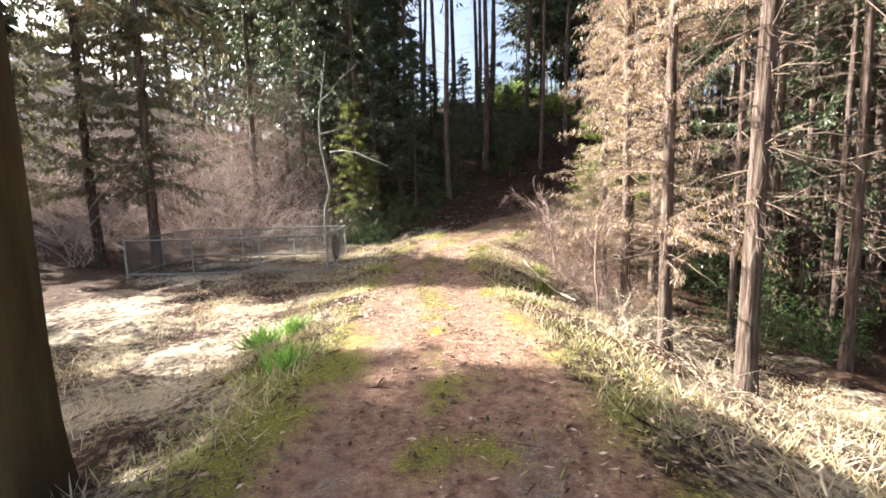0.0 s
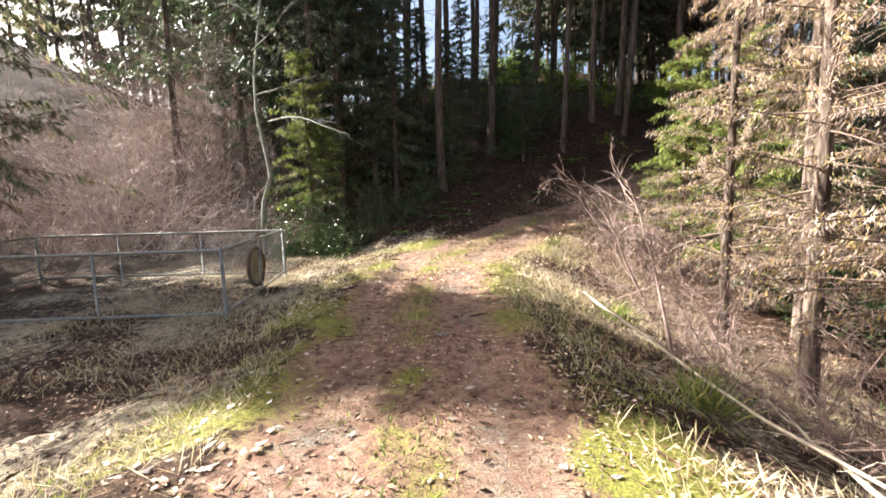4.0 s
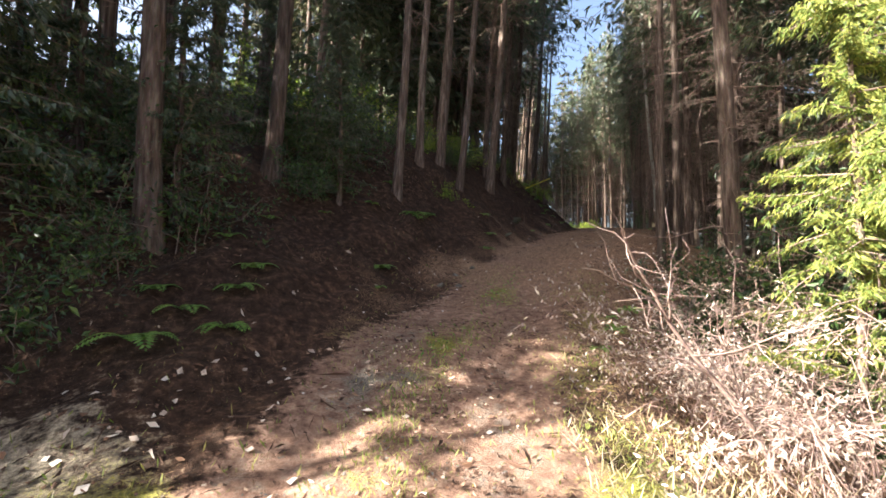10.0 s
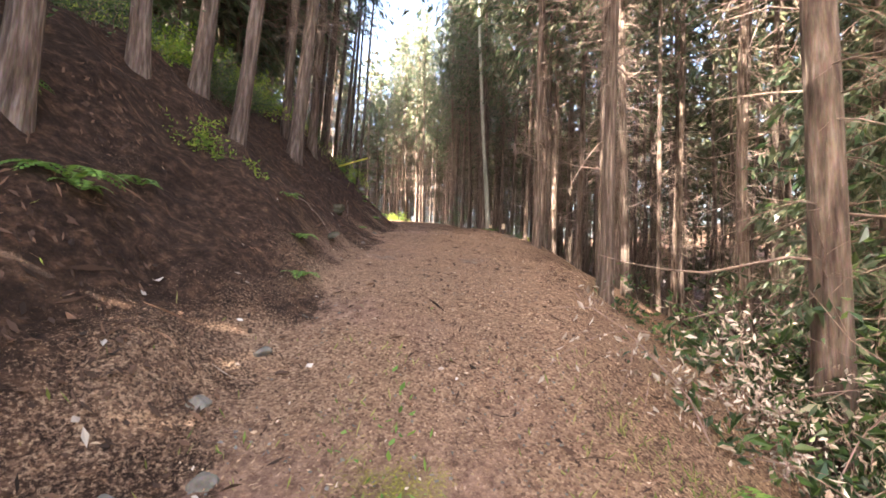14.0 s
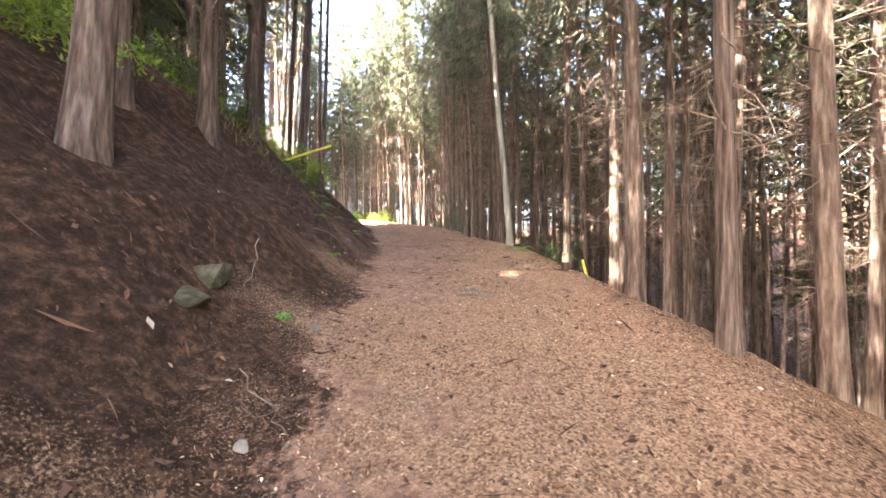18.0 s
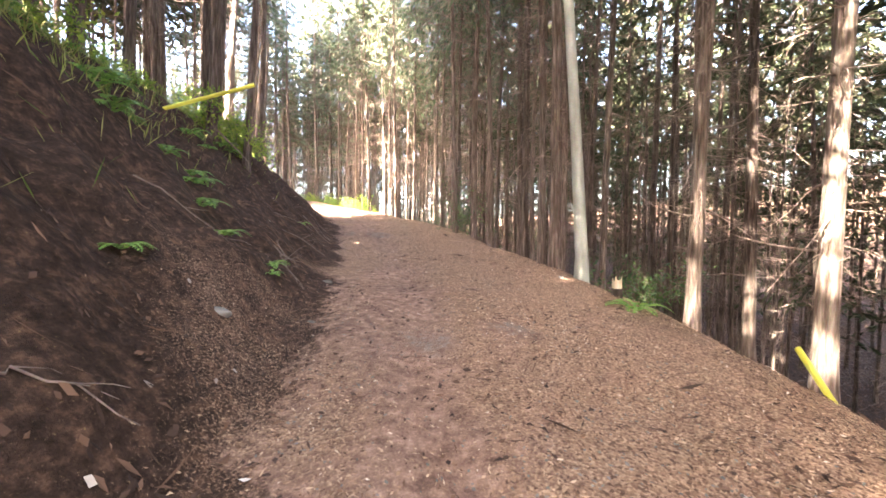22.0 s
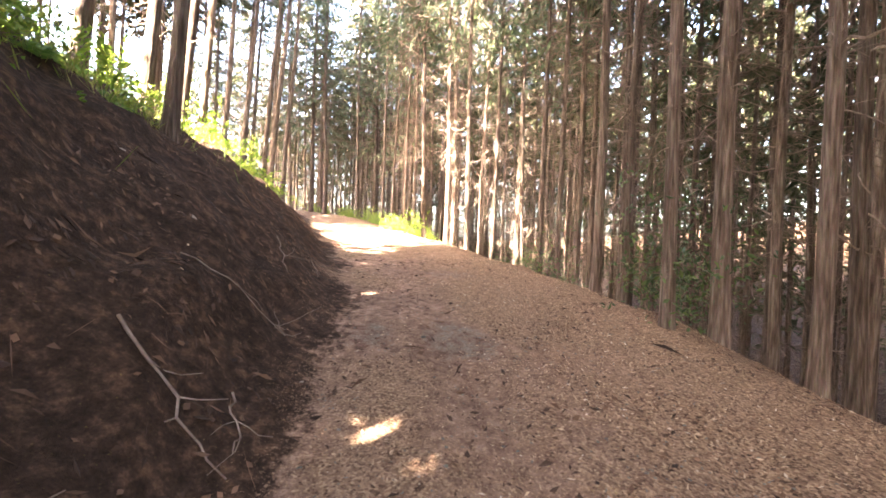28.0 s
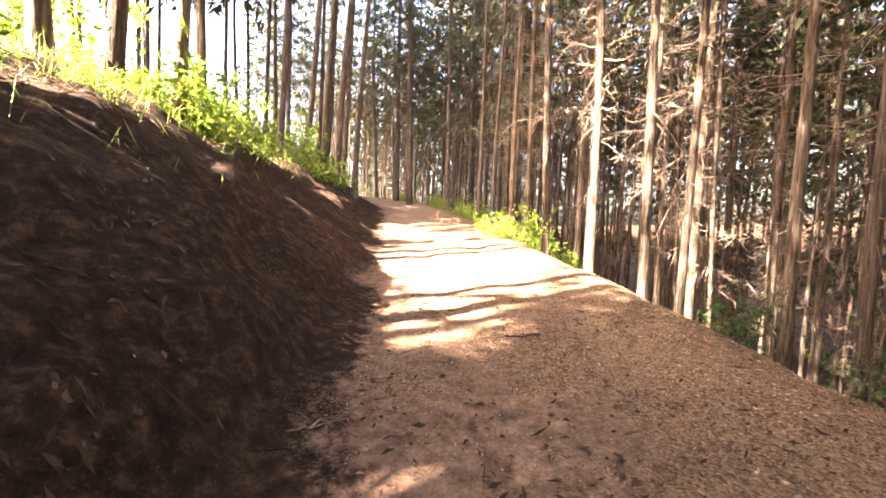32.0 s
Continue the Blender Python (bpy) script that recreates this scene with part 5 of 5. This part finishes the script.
def grey_trunk():
    root = thing("pale_tree", "smooth pale-grey tree trunk with a mossy foot beside the track", "tree")
    z = float(height(22.45, 23.5))
    t = Tubes()
    line = np.array([(22.45, 23.5, z - 0.15), (22.44, 23.5, z + 0.4), (22.38, 23.6, z + 2.0), (22.28, 23.82, z + 5.0), (22.2, 24.05, z + 9.0), (22.2, 24.2, z + 13.0)])
    t.add(line, 0.125, 0.05, 14, flare=0.15, seed=4)
    t.object("trunk", mat_bark_pale, root)
    rg = np.random.default_rng(8)
    tw, lf = Tubes(), []
    for _ in range(24):
        h = rg.uniform(8, 13)
        a = rg.uniform(0, 6.28)
        b = wander(rg, (22.0, 24.4, z + h), (np.cos(a), np.sin(a), 0.5), rg.uniform(0.8, 2.0), 5, 0.2)
        tw.add(b, 0.02, 0.004, 3)
        way = spread(rg, 40)
        lf.append(blades(b[rg.integers(1, 5, 40)] + rg.normal(size=(40, 3)) * 0.15, way, np.cross(way, spread(rg, 40)), np.full(40, 0.1), np.full(40, 0.045)))
    tagged(tw.object("branch_work", mat_dead, root), kind="stuff")
    tagged(blade_object("crown", np.concatenate(lf), mat_leaf, root), kind="stuff")


grey_trunk()


def stump(x, y, r, h, label):
    root = thing("broken_stump", label, "stump")
    rg = np.random.default_rng(int(x * 10))
    z = float(height(x, y))
    n = 14
    a = np.arange(n) / n * 2 * np.pi
    rings = [(r * 1.25, -0.1 + 0 * a), (r * 1.05, 0.1 + 0 * a), (r, h * 0.6 + 0 * a), (r * 0.9, h * rg.uniform(0.7, 1.5, n)), (r * 0.55, h * rg.uniform(0.5, 1.1, n))]
    v = np.concatenate([np.stack([x + q * np.cos(a), y + q * np.sin(a), z + hh], 1) for q, hh in rings] + [np.array([[x, y, z + h * 0.6]])])
    f = [(i * n + j, i * n + (j + 1) % n, (i + 1) * n + (j + 1) % n, (i + 1) * n + j) for i in range(len(rings) - 1) for j in range(n)]
    bark_f, wood_f = f[:2 * n], f[2 * n:]
    mesh_object("bark", v, bark_f, mat_bark, root)
    mesh_object("broken_top", v, wood_f, mat_fresh, root, "pale splintered wood")


stump(17.1, 21.42, 0.06, 0.26, "broken stump with pale splintered wood at the slope's edge")
stump(21.2, 23.02, 0.07, 0.2, "small cut stump beside the track")


# ---- low cover: grass, fallen leaves, needle litter ----
def grass_clump(x, y, n, L, mat, label):
    rg = np.random.default_rng(int(abs(x) * 100))
    root = thing("grass_clump", label, "grass")
    base = np.column_stack([x + rg.normal(size=n) * 0.09, y + rg.normal(size=n) * 0.09])
    z = height(base[:, 0], base[:, 1])
    way = unit(np.column_stack([rg.normal(size=(n, 2)) * 0.55, np.ones(n)]))
    tagged(blade_object("blade_tuft", blades(np.column_stack([base, z]), way, np.cross(way, spread(rg, n)), L * rg.uniform(0.6, 1.2, n), np.full(n, 0.016), 0.1), mat, root), kind="stuff")


grass_clump(-1.67, 4.3, 160, 0.34, mat_fern, "clump of green strap-like leaves beside the track")
grass_clump(-2.5, 5.62, 220, 0.38, mat_fern, "clump of green strap-like leaves beside the track")
grass_clump(-2.2, 6.0, 160, 0.34, mat_fern, "clump of green strap-like leaves beside the track")
grass_clump(2.3, 9.0, 160, 0.4, mat_grass, "tuft of green grass on the verge")
grass_clump(2.9, 11.9, 160, 0.4, mat_grass, "tuft of green grass on the verge")


def strewn(name, label, n, s0, s1, density, L, W, mat, seed, lift=0.006, curl=0.25, upright=0.0):
    """Leaves or blades strewn along the track; density(s, d) from 0 to 1 says where they lie."""
    rg = np.random.default_rng(seed)
    m = n * 6
    s_ = rg.uniform(s0, s1, m)
    d_ = rg.uniform(-6, 7, m)
    keep = rg.random(m) < density(s_, d_)
    s_, d_ = s_[keep][:n], d_[keep][:n]
    k = np.clip(np.searchsorted(RUN, s_), 1, len(LINE) - 1)
    e = unit(LINE[k, :2] - LINE[k - 1, :2])
    u = ((s_ - RUN[k - 1]) / (RUN[k] - RUN[k - 1]))[:, None]
    p = LINE[k - 1, :2] * (1 - u) + LINE[k, :2] * u + np.stack([e[:, 1], -e[:, 0]], 1) * d_[:, None]
    c = len(p)
    a = rg.uniform(0, 2 * np.pi, c)
    ln, wd = L * np.exp(np.clip(rg.normal(0, 0.4, c), -0.8, 0.55)), W * np.exp(np.clip(rg.normal(0, 0.45, c), -0.8, 0.5))
    ax, ay = np.stack([np.cos(a), np.sin(a)], 1) * ln[:, None] / 2, np.stack([-np.sin(a), np.cos(a)], 1) * wd[:, None] / 2
    v = np.empty((c, 4, 3))
    for q, off in enumerate((-ax, ay, ax, -ay)):
        v[:, q, :2] = p + off
        v[:, q, 2] = height(p[:, 0] + off[:, 0], p[:, 1] + off[:, 1]) + lift + rg.uniform(0, 1, c) * curl * ln
    if upright:
        v[:, 0] = np.column_stack([p, height(p[:, 0], p[:, 1]) - 0.005])
        tip = unit(np.column_stack([rg.normal(size=(c, 2)) * upright, np.ones(c)])) * ln[:, None]
        v[:, 2] = v[:, 0] + tip
        side = np.column_stack([ay, np.zeros(c)])
        v[:, 1], v[:, 3] = v[:, 0] + tip * 0.5 + side, v[:, 0] + tip * 0.5 - side
    ob = blade_object(name, v, mat)
    tagged(ob, label, "ground cover", kind="stuff")
    return ob


def rough_map(s, d, size, seed):
    return np.clip(0.5 + 0.9 * patches(s, d, size, seed), 0, 1)


strewn("needle_litter", "brown cedar needles and leaves covering the track", 120000, 17, 56,
       lambda s, d: step(17, 22, s) * np.where(d > -edges(s)[0], 0.45 + 0.5 * step(0, 1.4, d) + 0.1 * step(0.2, -0.6, d), 0.002 + 0.16 * step(0.7, 0, -d - edges(s)[0]) * step(42, 34, s)) * (0.2 + rough_map(s, d, 0.8, 21)) * step(6, 3.6, d) * step(-3.4, -1.6, d) * np.where(np.abs(d - 0.2) < 0.5, 0.75, 1), 0.026, 0.009, mat_dead_leaf, 1, curl=0.35)
strewn("fallen_leaf_litter", "small brown fallen leaves and wood chips on the clearing", 46000, -1, 20,
       lambda s, d: np.where(np.abs(d) < 1.2, 0.35, 0.8) * np.where(d < -1.2, 0.025 + 0.975 * step(16.6, 15.2, s), 1) * rough_map(s, d, 0.9, 22), 0.042, 0.016, mat_debris, 2, curl=0.35)
strewn("bark_crumbs", "dark crumbs of bark and rotten wood on the ground", 26000, -1, 52,
       lambda s, d: np.where(d < -edges(s)[0], 0.6, 0.4) * rough_map(s, d, 0.7, 27) * step(-4, -3, d) * step(4.5, 3, d), 0.055, 0.02, mat_crumb, 10, curl=0.3)
strewn("bleached_leaves", "bleached fallen leaves lying on the verge", 2600, 6, 21,
       lambda s, d: (np.exp(-(((d + 1.9) / 0.8) ** 2)) + 0.15 * np.exp(-(((d - 1.5) / 0.7) ** 2)) + 0.03) * rough_map(s, d, 1.4, 23) * (0.03 + step(18.5, 16.5, s)), 0.058, 0.04, mat_pale_leaf, 3, curl=0.35)
strewn("large_bleached_leaves", "large bleached fallen leaves, curled, at the foot of the bank", 44, 12, 23,
       lambda s, d: 0.6 * (d < -0.9) * (d > -2.5), 0.105, 0.045, mat_pale_leaf, 14, curl=0.4)
strewn("clover_patches", "low bright green clover in the crown of the track", 5200, 12, 24,
       lambda s, d: np.exp(-((d / 0.26) ** 2)) * (np.exp(-(((s - 21.4) / 0.7) ** 2)) + np.exp(-(((s - 19.0) / 0.5) ** 2)) + 0.8 * np.exp(-(((s - 14.3) / 0.6) ** 2)) + 0.04), 0.045, 0.022, mat_fern, 15, upright=1.2)
strewn("bank_leaves", "bleached and brown leaves scattered on the cut bank", 420, 19, 50,
       lambda s, d: 0.5 * (d < -0.5) * (d > -1.8) * step(40, 20, s) + 0.05 * (d > 0) + 0.03 * (d < 0) * (d > -3), 0.045, 0.03, mat_pale_leaf, 4, curl=0.3)
strewn("dry_grass_stems", "short dry grass on the verges and the clearing", 42000, -1, 19,
       lambda s, d: np.where(np.abs(d) < 1.25, 0.0, 0.85) * np.where(d < 0, step(16.6, 14.8, s), 1) * rough_map(s, d, 1.1, 24), 0.14, 0.008, mat_dry_grass, 5, upright=0.9)
strewn("green_grass_blades", "short green grass and moss on the verges and the crown of the track", 44000, -1, 23,
       lambda s, d: (np.exp(-(((np.abs(d) - 1.75) / 0.65) ** 2)) + 0.9 * np.exp(-((d / 0.33) ** 2)) * step(5, 9, s)) * rough_map(s, d, 0.9, 25) * step(25, 20, s) * np.where(d < -1.0, 0.05 + 0.95 * step(17.2, 15.8, s), 1), 0.06, 0.009, mat_grass, 6, upright=0.7)
strewn("bank_grass", "sunlit grass along the crest of the bank", 9000, 34, 62,
       lambda s, d: np.exp(-(((d + 4.0) / 0.9) ** 2)), 0.22, 0.012, mat_grass, 7, upright=0.7)
strewn("gravel_chips", "grey gravel chips and crumbs of soil on the track", 14000, -1, 50,
       lambda s, d: (d > -edges(s)[0]) * (d < edges(s)[1]) * rough_map(s, d, 0.6, 26), 0.022, 0.016, mat_stone, 8, lift=0.003, curl=0.35)
strewn("twig_litter", "thin dry twigs on the forest floor", 2600, -1, 56,
       lambda s, d: np.where(d < -0.5, 0.8, 0.25) * step(-4.5, -3, d), 0.2, 0.006, mat_crumb, 9, curl=0.12)

for p in protos:
    for o in (*p.children_recursive, p):
        bpy.data.objects.remove(o)
